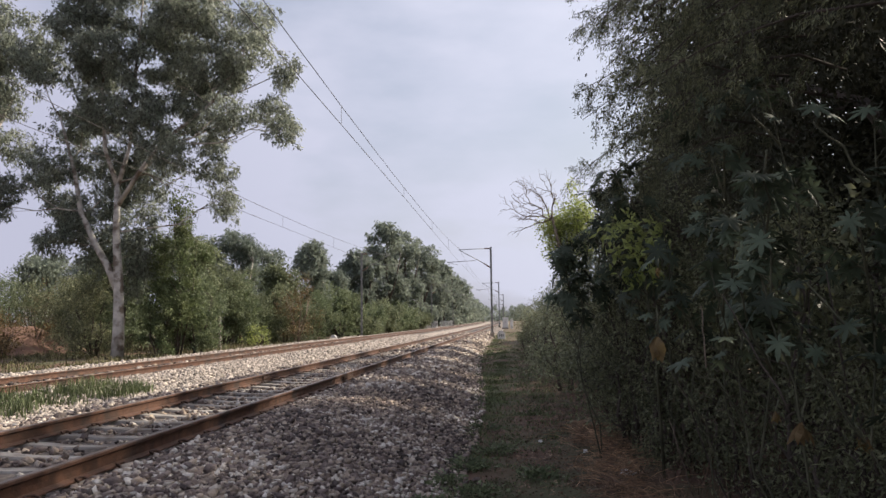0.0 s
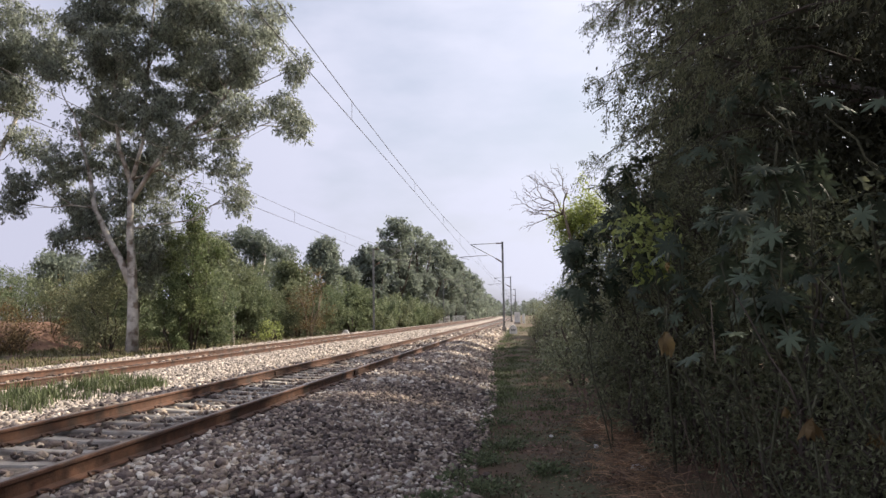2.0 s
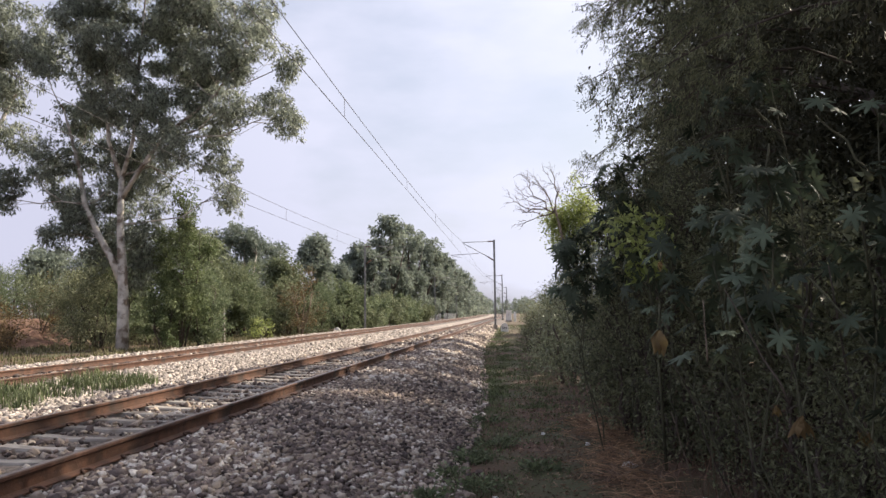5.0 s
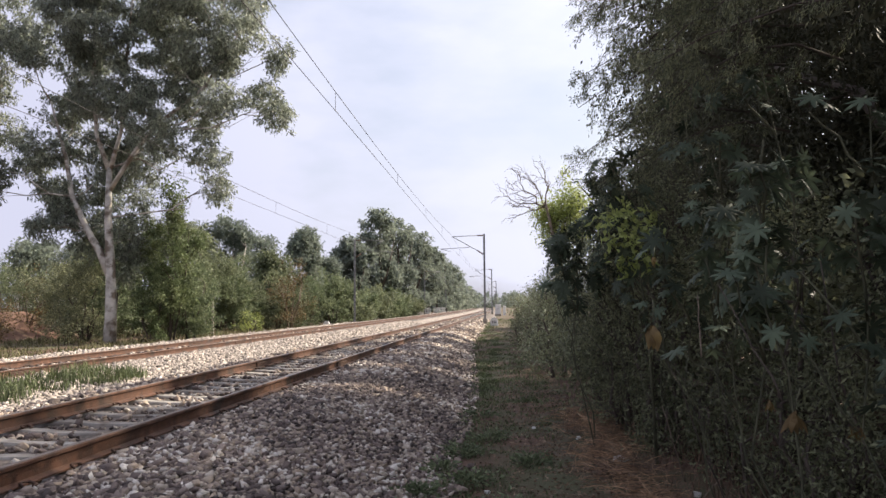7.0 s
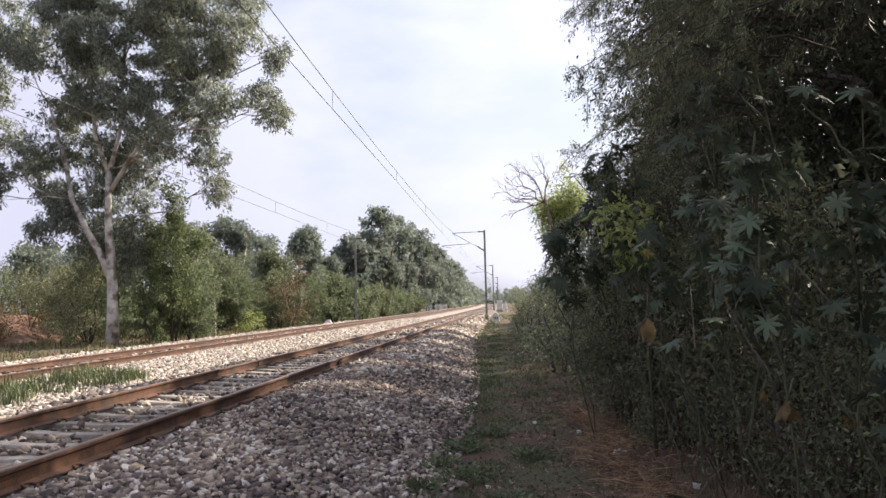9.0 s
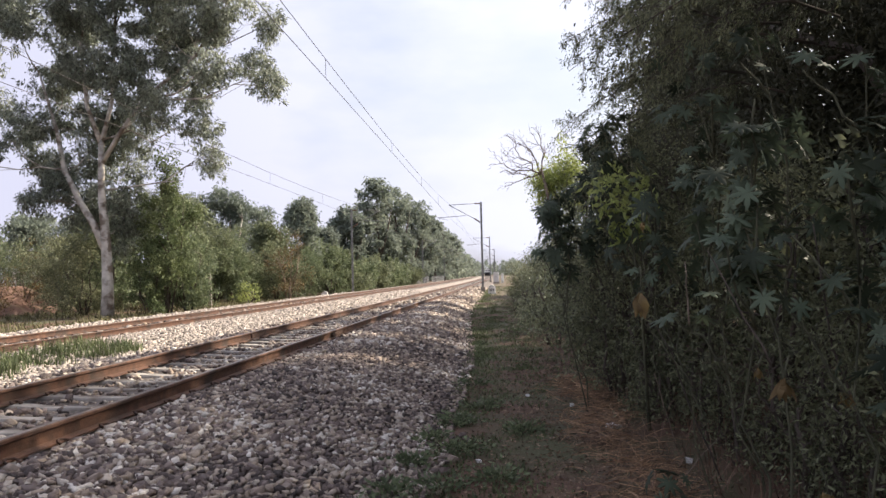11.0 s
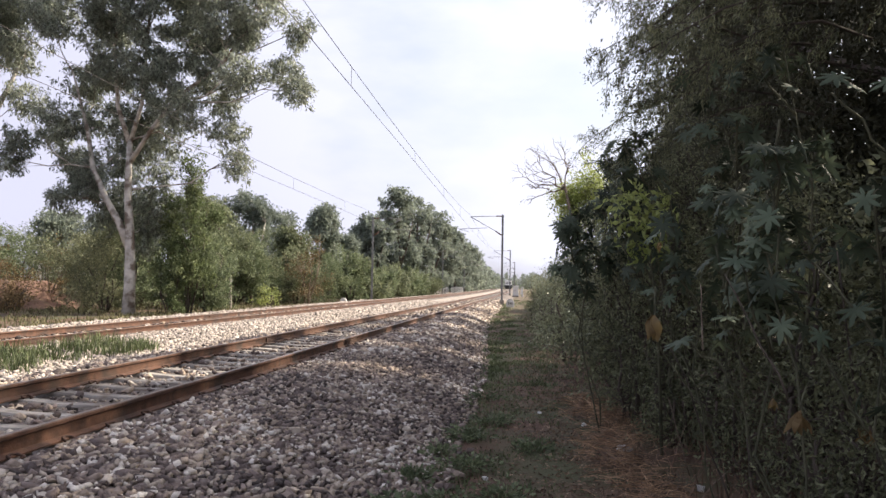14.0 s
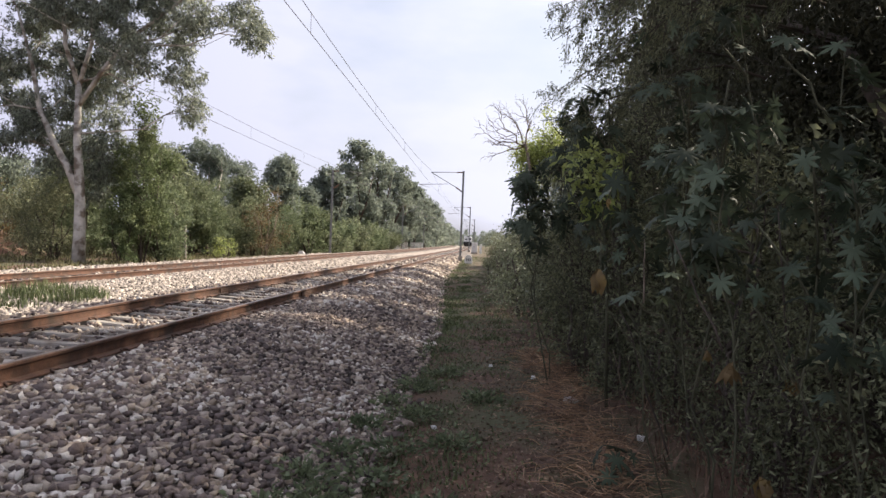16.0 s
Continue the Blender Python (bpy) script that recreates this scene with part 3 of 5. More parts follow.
def wires(name, cx, z_contact, z_carrier, y0s, near_x, label):
    """One contact wire and its carrier with droppers, span by span."""
    root = thing(name, pose(0, 0, 0), label, "overhead wire", "overhead wires")
    pc, pm, drops = [], [], []
    for j, (ya, yb) in enumerate(zip(y0s, y0s[1:])):
        xa, xb = (near_x[j] if j < len(near_x) else cx), (near_x[j + 1] if j + 1 < len(near_x) else cx)
        for i in range(12):
            t = i / 12
            y, x = ya + (yb - ya) * t, xa + (xb - xa) * t
            x += bend(y)
            sag = 4 * t * (1 - t)
            pc.append((x, y, z_contact + 0.06 * sag))
            pm.append((x, y, z_carrier - 0.72 * sag))
            if i in (2, 4, 6, 8, 10):
                drops.append((pc[-1], pm[-1]))
    v, f = tube(pc, [0.009] * len(pc), 5)
    part("contact_wire", mesh_of("contact_wire", v, f, M_WIRE, True), root)
    v, f = tube(pm, [0.009] * len(pm), 5)
    part("carrier_wire", mesh_of("carrier_wire", v, f, M_WIRE, True), root)
    for a, b in drops:
        v, f = tube([a, b], [0.006, 0.006], 4)
        part("dropper", mesh_of("dropper", v, f, M_WIRE), root)


wires("overhead_wires", -4.75, 6.02, 7.2, [-4, 60.6, 118, 177, 236, 295, 354, 413, 800], [-4.2, -4.78, -4.9, -4.8], "thin dark contact and carrier wires strung over the railway")
wires("overhead_wires", -12.0, 5.85, 7.2, [-58, 4, 66, 127, 176, 236, 295, 800], [-12, -11.7, -11.9], "thin dark contact and carrier wires strung over the farther line")


# ---- trees beyond the line ----
EUC_TOP = [(-1.2, 21.6, 1.9, 1.3), (2.6, 21.5, 2.2, 1.3), (5.0, 20.6, 1.2, 1.0), (6.7, 18.9, 1.5, 1.4), (4.4, 18.4, 2.1, 1.8), (1.8, 18.6, 2.3, 1.8), (-0.9, 19.1, 2.1, 1.8), (-3.3, 18.9, 1.7, 1.5)]
EUC_MID = [(8.6, 15.9, 1.0, 1.2), (7.0, 16.3, 1.5, 1.5), (5.1, 15.5, 2.0, 1.8), (2.5, 15.6, 2.1, 2.0), (-0.2, 16.1, 2.0, 1.8), (-2.7, 16.5, 1.8, 1.7), (-4.7, 16.0, 1.2, 1.4), (9.0, 12.1, 1.0, 1.0), (7.9, 13.6, 1.2, 1.0), (6.6, 12.8, 1.3, 1.0), (4.2, 13.0, 1.8, 1.5), (1.6, 13.1, 1.8, 1.7), (-1.1, 13.5, 1.8, 1.7), (-3.6, 13.3, 1.8, 1.5)]
EUC_LOW = [(-3.6, 8.0, 1.0, 1.0), (-3.3, 6.3, 0.9, 0.9), (-2.6, 6.9, 1.0, 1.1), (0.4, 5.2, 0.9, 1.0), (-5.5, 9.3, 0.9, 0.9), (-0.4, 10.6, 1.0, 1.1), (-0.6, 9.2, 1.0, 1.0), (5.1, 10.1, 1.1, 1.2), (5.3, 8.5, 0.8, 1.2), (3.3, 10.8, 1.4, 1.2), (0.9, 10.9, 1.4, 1.3), (-1.9, 10.7, 1.7, 1.4), (-4.3, 10.7, 1.5, 1.2), (-5.8, 10.5, 1.1, 1.1), (-6.3, 8.2, 0.7, 1.2), (-4.7, 8.8, 0.9, 0.9), (-2.2, 8.5, 1.5, 1.4), (-3.1, 7.2, 0.9, 1.0), (-1.0, 6.5, 1.2, 1.4), (0.8, 8.7, 1.2, 1.4), (0.8, 6.2, 1.2, 1.5), (-2.1, 5.6, 1.1, 1.2), (0.1, 4.1, 0.9, 1.1)]


def crown_of(rows):
    """Ellipsoids from rows of sideways place, height, and half sizes; staggered in depth, the lowest behind the trunk."""
    out = []
    for i, (x, z, rx, rz) in enumerate(rows):
        y = 1.4 if z < 11 and abs(x) < 2.6 else (1.2, -1.0, 0.2, 1.6, -1.5)[i % 5]
        out.append((x, y, z, rx * 1.06, rx * 1.1 + 0.3, rz * 1.06))
    return out


tree("eucalyptus_tree", (-21.35, 36.5, -0.72), "tall pale-barked eucalyptus with drooping grey-green leaves beside the railway", crown_of(EUC_TOP) + crown_of(EUC_MID) + crown_of(EUC_LOW),
     [([(0, 0, -0.2), (0.02, 0, 1.5), (-0.02, 0, 3.2), (-0.1, 0, 4.4), (-0.3, 0, 6.8), (-0.3, 0, 9.5)], [0.36, 0.30, 0.27, 0.25, 0.19, 0.155]),
      ([(-0.1, 0, 3.6), (-0.7, 0, 4.9), (-1.5, 0, 6.2), (-2.4, 0, 8.0), (-2.9, 0.1, 10.2), (-3.9, 0.1, 13.4)], [0.22, 0.20, 0.17, 0.14, 0.11, 0.05]),
      ([(-0.3, 0, 9.3), (-1.1, 0, 11.4), (-1.4, 0, 14.5), (-1.3, 0, 18.5), (-1.0, 0, 21.5)], [0.15, 0.11, 0.09, 0.07, 0.03]),
      ([(-0.3, 0, 9.3), (0.2, 0.2, 11.6), (0.4, 0.2, 15.8), (0.9, 0, 21.0)], [0.14, 0.10, 0.08, 0.03]),
      ([(-0.3, 0, 8.2), (1.0, -0.2, 10.0), (2.3, -0.3, 11.6), (5.0, -0.2, 13.7), (6.8, 0, 16.6)], [0.13, 0.12, 0.11, 0.08, 0.04])],
     M_EUC, M_BARK, group="eucalyptus trees", seed=21, per_volume=330, size=(0.23, 0.07), droop=0.9, tuft=0.11, per_tuft=10, limbs=4, shell=0.3, sub=58, sub_size=(0.13, 0.27), limb_r=0.07, split=True)
tree("eucalyptus_tree", (-34.0, 39, -0.75), "tall eucalyptus with drooping grey-green leaves behind the railway bank",
     [(4.4, 0, 18.6, 3.0, 2.4, 2.6), (3.6, -0.5, 15.4, 2.2, 2, 1.4), (4.2, 0, 12.6, 1.6, 1.6, 1.3), (1.0, 0, 17, 3, 3, 3), (0, 0, 21, 3.4, 3, 3), (-3, 0, 18, 3, 3, 3), (-1, 0, 13.5, 2.6, 2.4, 2)],
     [([(0, 0, -0.2), (0.1, 0, 5), (0.3, 0, 10), (0.2, 0, 16), (0, 0, 21)], [0.4, 0.33, 0.26, 0.15, 0.05]), ([(0.2, 0, 8), (2, 0, 11.5), (4, 0, 15.5)], [0.2, 0.15, 0.07])],
     M_EUC, M_BARK, group="eucalyptus trees", seed=22, per_volume=260, size=(0.25, 0.075), droop=0.9, tuft=0.12, per_tuft=10, shell=0.3, sub=58, sub_size=(0.13, 0.25), split=True)


def bush(base, r, label, leaf, seed, name="bush", height=None, per_volume=70, size=(0.16, 0.07), category="bush", group="bushes beyond the line", lumps=18, bark=None, droop=0.25, sub=0, low=0.10):
    """A many-stemmed bush of lumps within a dome of radius r."""
    rng = np.random.default_rng(seed)
    h = height or r * 1.2
    clumps, stems = [], []
    for i in range(lumps):
        a, q = rng.uniform(0, 6.283), math.sqrt(rng.random()) * 0.72
        z = h * (low + (0.84 - low) * rng.random() * math.sqrt(max(0.05, 1 - q * q)))
        k = r * rng.uniform(0.24, 0.42)
        clumps.append((q * r * math.cos(a), q * r * math.sin(a), z, k, k, min(k, h * 0.26) * rng.uniform(0.8, 1.15)))
    clumps.append((0, 0, h * 0.78, r * 0.42, r * 0.42, h * 0.22))
    for i in range(4):
        a = rng.uniform(0, 6.283)
        e = (math.cos(a) * r * 0.45, math.sin(a) * r * 0.45, h * 0.6)
        stems.append((wander((0.1 * math.cos(a), 0.1 * math.sin(a), -0.15), e, 4, 0.05, rng), [0.02 * r + 0.02, 0.018 * r + 0.015, 0.014 * r + 0.012, 0.01 * r + 0.01, 0.01]))
    return tree(name, base, label, clumps, stems, leaf, bark or M_BARK_DARK, category, group, seed, per_volume, size, droop, tuft=(0.07 if sub else 0.14) * r ** 0.5, per_tuft=10 if sub else 16, limbs=3, limb_r=0.03, sub=sub * 3, sub_size=(0.2, 0.36))


bush((-23.2, 40.2, -0.75), 2.3, "dark leafy tree behind the eucalyptus trunk", M_GREEN, 30, "leafy_tree", 9.0, 240, (0.15, 0.075), "tree", "leafy trees", 26, sub=5)
bush((-19.0, 38.6, -0.75), 1.9, "tall leafy green climber-covered tree beside the eucalyptus trunk", M_VINE, 31, "leafy_tree", 10.9, 330, (0.14, 0.08), "tree", "leafy trees", 46, sub=5)
bush((-18.4, 39.8, -0.75), 1.9, "dense green bush at the foot of the trees", M_GREEN, 32, height=5.6, per_volume=300, size=(0.14, 0.07), lumps=26, sub=5)
bush((-19.6, 37.6, -0.75), 1.3, "low leafy bush beside the eucalyptus trunk", M_VINE, 36, height=4.2, per_volume=320, size=(0.13, 0.065), sub=5)
bush((-24.6, 39.6, -0.75), 2.6, "dark green acacia bush with a spreading crown", M_DARKLEAF, 33, height=5.4, per_volume=300, size=(0.13, 0.05), lumps=26, sub=5)
bush((-27.6, 42.5, -0.75), 3.0, "dark green acacia bush with a spreading crown", M_DARKLEAF, 34, height=5.6, per_volume=220, size=(0.14, 0.06), lumps=26, sub=5)
bush((-33.5, 46, -0.75), 3.6, "olive-green scrub bush with loose twigs", M_OLIVE, 35, height=5.2, per_volume=120, sub=5)
for _i, (_x, _y, _r, _h, _l) in enumerate([(-22.0, 47, 3.2, 5.8, 0), (-22.6, 57, 2.8, 5.0, 0), (-24.6, 61, 3.2, 5.4, 0), (-24.5, 58, 3.6, 7.0, 1), (-20.6, 62, 3.0, 5.0, 1), (-19.6, 67, 3.4, 5.6, 0), (-18.4, 73, 3.2, 5.0, 0), (-18.6, 79, 3.4, 4.8, 1), (-18.0, 86, 3.6, 4.4, 0), (-18.2, 94, 3.8, 4.2, 1), (-18.4, 103, 4.0, 4.2, 0), (-28.0, 66, 4.4, 7.6, 1), (-24.0, 75, 4.2, 7.2, 0), (-24.0, 86, 4.5, 6.8, 1), (-30, 52, 4.0, 6.4, 1), (-36, 56, 4.2, 6.0, 1), (-47, 52, 4.2, 5.4, 1), (-48, 62, 5, 6, 0), (-27, 47, 3.4, 5.6, 0), (-19, 114, 4.2, 4.6, 0), (-18.4, 126, 4.4, 4.6, 1)]):
    bush((_x, _y, -0.75), _r, ["broad green bush with dense leaves beside the line", "broad olive-green bush with pale leaves beside the line"][_l], [M_GREEN, M_OLIVE][_l], 240 + _i, height=_h * (0.92 + 0.3 * ((_i * 7) % 5) / 4), per_volume=150 if _y < 70 else 80, size=(0.17, 0.085) if _y < 70 else (0.26, 0.14), lumps=22, sub=5)
bush((-20.2, 54.5, -0.75), 1.5, "low bush with bright yellow-green leaves", M_LIME, 37, height=1.7, per_volume=160, lumps=8)
bush((-18.8, 60.0, -0.75), 2.3, "nearly bare bush with rust-brown leaves", M_RUSTLEAF, 38, height=6.4, per_volume=30, bark=M_TWIG, lumps=26)


def far_tree(base, h, r, label, leaf, seed, per_volume=9, size=(0.5, 0.26), bark=M_BARK_DARK):
    rng = np.random.default_rng(seed)
    clumps = []
    for i in range(26):
        a, q = rng.uniform(0, 6.283), math.sqrt(rng.random()) * 0.8
        z = h * rng.uniform(0.34 if bark is M_BARK else 0.16, 0.92)
        wide = 1 - 0.55 * abs(z / h - 0.55) / 0.45
        k = r * rng.uniform(0.3, 0.46)
        clumps.append((q * r * wide * math.cos(a), q * r * wide * math.sin(a), z, k, k, k * 0.85))
    clumps.append((0, 0, h * 0.83, r * 0.6, r * 0.6, h * 0.13))
    stems = [([(0, 0, -0.3), (0.1, 0, h * 0.3), (-0.1, 0.1, h * 0.6), (0, 0, h * 0.88)], [0.03 * h * 0.6, 0.024 * h * 0.6, 0.015 * h * 0.6, 0.03]),
             ([(0.1, 0, h * 0.25), (r * 0.3, 0, h * 0.45), (r * 0.5, 0, h * 0.7)], [0.012 * h, 0.009 * h, 0.03])]
    return tree("tree", base, label, clumps, stems, leaf, bark, "tree", "trees beyond the line", seed, per_volume, size, 0.4, tuft=0.2, per_tuft=8, limbs=3, limb_r=0.09, split=True, sub=16, sub_size=(0.2, 0.36))


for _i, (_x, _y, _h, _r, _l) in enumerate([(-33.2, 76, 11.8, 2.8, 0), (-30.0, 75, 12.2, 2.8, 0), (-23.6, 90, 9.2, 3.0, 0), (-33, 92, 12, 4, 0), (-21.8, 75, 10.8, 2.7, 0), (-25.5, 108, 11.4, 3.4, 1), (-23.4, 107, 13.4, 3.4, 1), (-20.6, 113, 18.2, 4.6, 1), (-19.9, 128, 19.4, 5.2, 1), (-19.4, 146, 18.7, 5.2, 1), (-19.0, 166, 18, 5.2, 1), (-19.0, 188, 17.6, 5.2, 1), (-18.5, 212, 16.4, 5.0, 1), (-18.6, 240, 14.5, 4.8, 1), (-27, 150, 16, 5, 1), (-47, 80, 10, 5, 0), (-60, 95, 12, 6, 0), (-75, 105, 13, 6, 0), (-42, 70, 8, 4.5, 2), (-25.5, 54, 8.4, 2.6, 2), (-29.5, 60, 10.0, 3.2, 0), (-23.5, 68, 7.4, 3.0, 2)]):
    # Eucalyptus past 70 m swaps its own leaf for the haze-paled one.
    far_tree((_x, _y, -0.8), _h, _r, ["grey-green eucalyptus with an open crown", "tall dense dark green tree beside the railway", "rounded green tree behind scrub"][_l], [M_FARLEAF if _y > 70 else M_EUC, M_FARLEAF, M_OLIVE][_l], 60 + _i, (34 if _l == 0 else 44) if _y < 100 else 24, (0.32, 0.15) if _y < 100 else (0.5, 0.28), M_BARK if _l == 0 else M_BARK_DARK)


def woods():
    rng = np.random.default_rng(90)
    cl = []
    for i in range(70):
        x, y = rng.uniform(-140, 120), rng.uniform(330, 470)
        if -30 < x < 14:
            y = rng.uniform(420, 520) if not -10 < x < -1 else 640
        h = rng.uniform(8, 13)
        cl.append((x, y, h * 0.5, rng.uniform(5, 9), 5, h * 0.52))
    for i in range(24):
        y = rng.uniform(120, 330)
        h = rng.uniform(3.5, 6)
        cl.append((rng.uniform(2.5, 9) + y * 0.012, y, h * 0.45, 2.6, 3, h * 0.5))
    for i in range(44):
        y = rng.uniform(215, 420)
        h = rng.uniform(10.5, 13.5) - (y - 215) * 0.012
        cl.append((-19 - rng.random() * 8 - (y - 215) * 0.008, y, h * 0.5, 4.5, 7, h * 0.5))
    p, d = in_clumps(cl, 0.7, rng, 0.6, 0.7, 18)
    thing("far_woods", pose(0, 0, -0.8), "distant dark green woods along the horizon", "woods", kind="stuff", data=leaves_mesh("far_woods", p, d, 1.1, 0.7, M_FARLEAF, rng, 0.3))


woods()


# ---- right-hand side ----
for _i, (_x, _y, _r, _h, _l) in enumerate([(2.0, 12.0, 1.5, 2.7, 0), (1.9, 15.5, 1.5, 3.7, 1), (1.8, 19.5, 1.5, 3.5, 1), (1.8, 24.0, 1.6, 3.3, 1), (1.7, 29.0, 1.7, 2.6, 0), (1.9, 35, 1.9, 2.6, 1), (2.6, 43, 2.4, 3.0, 0), (3.0, 54, 2.6, 3.2, 1), (0.9, 36, 1.05, 1.8, 0), (0.95, 28, 0.9, 1.5, 1), (0.75, 45, 1.2, 1.9, 0), (1.0, 57, 1.5, 2.2, 1), (1.3, 70, 2.0, 2.6, 0), (1.6, 17.2, 1.0, 3.6, 0), (1.65, 21.5, 1.15, 3.3, 1), (1.85, 27, 1.3, 3.3, 1), (1.35, 14.2, 0.8, 3.0, 0), (1.0, 17.5, 0.7, 2.3, 1), (1.0, 21, 0.8, 2.3, 1), (0.8, 25.5, 0.8, 2.0, 1), (0.5, 30.5, 0.8, 1.6, 0)]):
    bush((_x, _y, ground_z(_x, _y) - 0.02), _r, ["dark green bush overhanging the path", "scrub bush with small pale green leaves by the path"][_l], [M_DARKLEAF, M_SCRUB][_l], 120 + _i, height=_h, per_volume=520 if _y < 28 else 180, size=(0.075, 0.045), group="bushes by the path", lumps=11)
bush((2.85, 35.4, -0.45), 1.6, "young tree with bright yellow-green leaves", M_LIME, 140, "lime_green_tree", 8.2, 400, (0.13, 0.07), "tree", "trees by the path", 34, low=0.6)
tree("lime_green_bush", (1.15, 8.0, -0.55), "slender bush with bright yellow-green leaves in a gap of the thicket",
     [(-0.22, 0, 2.58, 0.13, 0.2, 0.1), (-0.08, 0.05, 2.46, 0.14, 0.2, 0.12), (0.05, -0.05, 2.36, 0.15, 0.2, 0.13), (0.16, 0, 2.2, 0.13, 0.2, 0.12), (0.3, 0, 2.5, 0.08, 0.12, 0.16), (-0.02, 0, 2.62, 0.09, 0.14, 0.08), (0.02, 0, 2.12, 0.06, 0.1, 0.08)],
     [([(0.25, 0.1, -0.1), (0.2, 0.05, 1.2), (0.1, 0, 2.2), (-0.1, 0, 2.5)], [0.018, 0.015, 0.01, 0.004])],
     M_LIME, M_STALK, "bush", "bushes by the path", 142, 1500, (0.085, 0.042), 0.4, tuft=0.06, per_tuft=12, limbs=2, limb_r=0.005)
bush((5.2, 27, -0.5), 2.4, "young tree with bright yellow-green leaves", M_LIME, 141, "lime_green_tree", 5.0, 60, (0.14, 0.07), "tree", "trees by the path", 9)


def bare_tree():
    rng = np.random.default_rng(8)
    root = thing("bare_tree", pose(1.75, 34.4, -0.5), "leafless grey tree with crooked twigs above the bushes", "tree", "trees by the path")
    v, f = [], []
    tube([(0.9, 0, -0.1), (0.75, 0, 2.6), (0.35, 0, 5.0), (0, 0, 6.6)], [0.12, 0.1, 0.085, 0.06], 7, v, f)
    part("trunk", mesh_of("trunk", v, f, M_TWIG, True), root)
    v, f = [], []

    def grow(a, d, length, r, depth):
        b = a + d * length
        line = wander(a, b, 4, 0.07, rng)
        tube(line, [r, r * 0.9, r * 0.8, r * 0.7, r * 0.55], 5, v, f)
        if depth:
            for i in range(3):
                k = Vector(rng.normal(0, 0.55, 3).tolist())
                grow(line[2 + i % 3], (d + k + Vector((-0.12, 0, 0.05))).normalized(), length * rng.uniform(0.55, 0.8), r * 0.55, depth - 1)
    for dx, dz, L in ((-0.8, 0.6, 1.35), (-0.35, 0.95, 1.25), (-0.95, 0.15, 1.2), (0.15, 1, 1.1), (-0.9, -0.2, 0.9)):
        grow(Vector((0, 0, 6.35)), Vector((dx, rng.normal(0, 0.2), dz)).normalized(), L, 0.042, 3)
    part("brushwood", mesh_of("brushwood", v, f, M_TWIG, True), root, kind="stuff")


bare_tree()

# the big shade tree and the thicket under it
SHADE = [(3.3, 7.5, 5.0, 1.9, 2.2, 1.7), (3.2, 9.8, 4.2, 1.1, 1.8, 1.5), (3.4, 5.0, 4.4, 1.6, 1.8, 1.6), (3.6, 3.0, 3.6, 1.8, 1.6, 1.8), (4.2, 10, 6.5, 2.4, 2.6, 2.2), (4.0, 6.5, 7.5, 2.6, 2.6, 2.0), (4.4, 13.5, 5.6, 2.4, 2.6, 2.4), (5.0, 3.0, 6.5, 2.4, 2.4, 2.2), (4.6, 16.8, 4.6, 2.2, 2.2, 2.2), (5.0, 9.0, 9.0, 2.4, 3.0, 1.6), (5.0, 14.0, 8.2, 2.2, 2.4, 1.6)]
# Crown leaf darker than its hanging sprays: shade is in the leaf colour.
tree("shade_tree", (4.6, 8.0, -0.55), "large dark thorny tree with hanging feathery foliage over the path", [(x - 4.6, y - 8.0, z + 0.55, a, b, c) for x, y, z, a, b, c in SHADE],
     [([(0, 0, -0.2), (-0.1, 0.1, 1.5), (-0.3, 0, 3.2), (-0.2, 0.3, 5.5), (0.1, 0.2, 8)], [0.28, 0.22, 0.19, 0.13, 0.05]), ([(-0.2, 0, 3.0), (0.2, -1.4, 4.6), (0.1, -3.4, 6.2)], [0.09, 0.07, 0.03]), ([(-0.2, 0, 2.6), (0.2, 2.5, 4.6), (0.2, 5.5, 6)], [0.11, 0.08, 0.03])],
     M_DARKLEAF_SHADED, M_BARK_DARK, group="trees by the path", seed=150, per_volume=200, size=(0.09, 0.037), droop=0.7, tuft=0.17, per_tuft=26, limbs=5, shell=0.45, limb_r=0.03, split=True)
for _i, (_x, _y, _r, _h) in enumerate([(2.9, 3.2, 1.2, 2.4), (2.8, 5.0, 1.1, 2.7), (2.4, 7.2, 1.2, 2.8), (2.1, 9.0, 1.1, 2.9), (1.55, 10.4, 0.95, 3.0), (2.3, 6.2, 0.8, 1.5), (1.95, 11.4, 1.05, 4.9), (1.45, 9.3, 0.85, 3.8), (2.0, 10.2, 0.9, 4.4), (1.5, 13.2, 0.7, 3.0), (2.1, 5.6, 0.55, 1.1), (1.95, 7.6, 0.5, 1.1), (2.0, 6.6, 0.45, 0.8), (2.15, 5.2, 0.42, 0.75), (1.7, 8.6, 0.45, 0.85), (2.35, 3.9, 0.55, 1.0), (2.3, 4.5, 0.4, 0.7), (3.8, 4.2, 1.5, 3.2), (3.8, 7.0, 1.6, 3.4), (3.8, 10.2, 1.7, 3.4), (5.6, 6, 2.2, 4), (5.8, 11, 2.4, 4), (4.4, 14.5, 2.0, 3.6), (3.0, 1.4, 1.2, 2.8), (5.2, 2.0, 2.0, 4.0), (4.6, 19.5, 2.2, 3.6), (1.4, 10.2, 0.45, 1.5), (1.65, 8.9, 0.45, 1.2), (1.4, 11.4, 0.5, 1.5)]):
    bush((_x, _y, -0.55), _r, "shaded dark green thicket bush with thin stems", M_DARKLEAF, 160 + _i, "thicket_bush", _h, (1500 if _y < 7 else 950) if _x < 3.5 else 150, ((0.045, 0.017) if _y < 7 else (0.055, 0.022)) if _x < 3.5 else (0.11, 0.065), group="thicket bushes", lumps=int(6 + 6 * _h / _r), low=0.3 if _x < 2.6 and _h > 2.4 else 0.1)


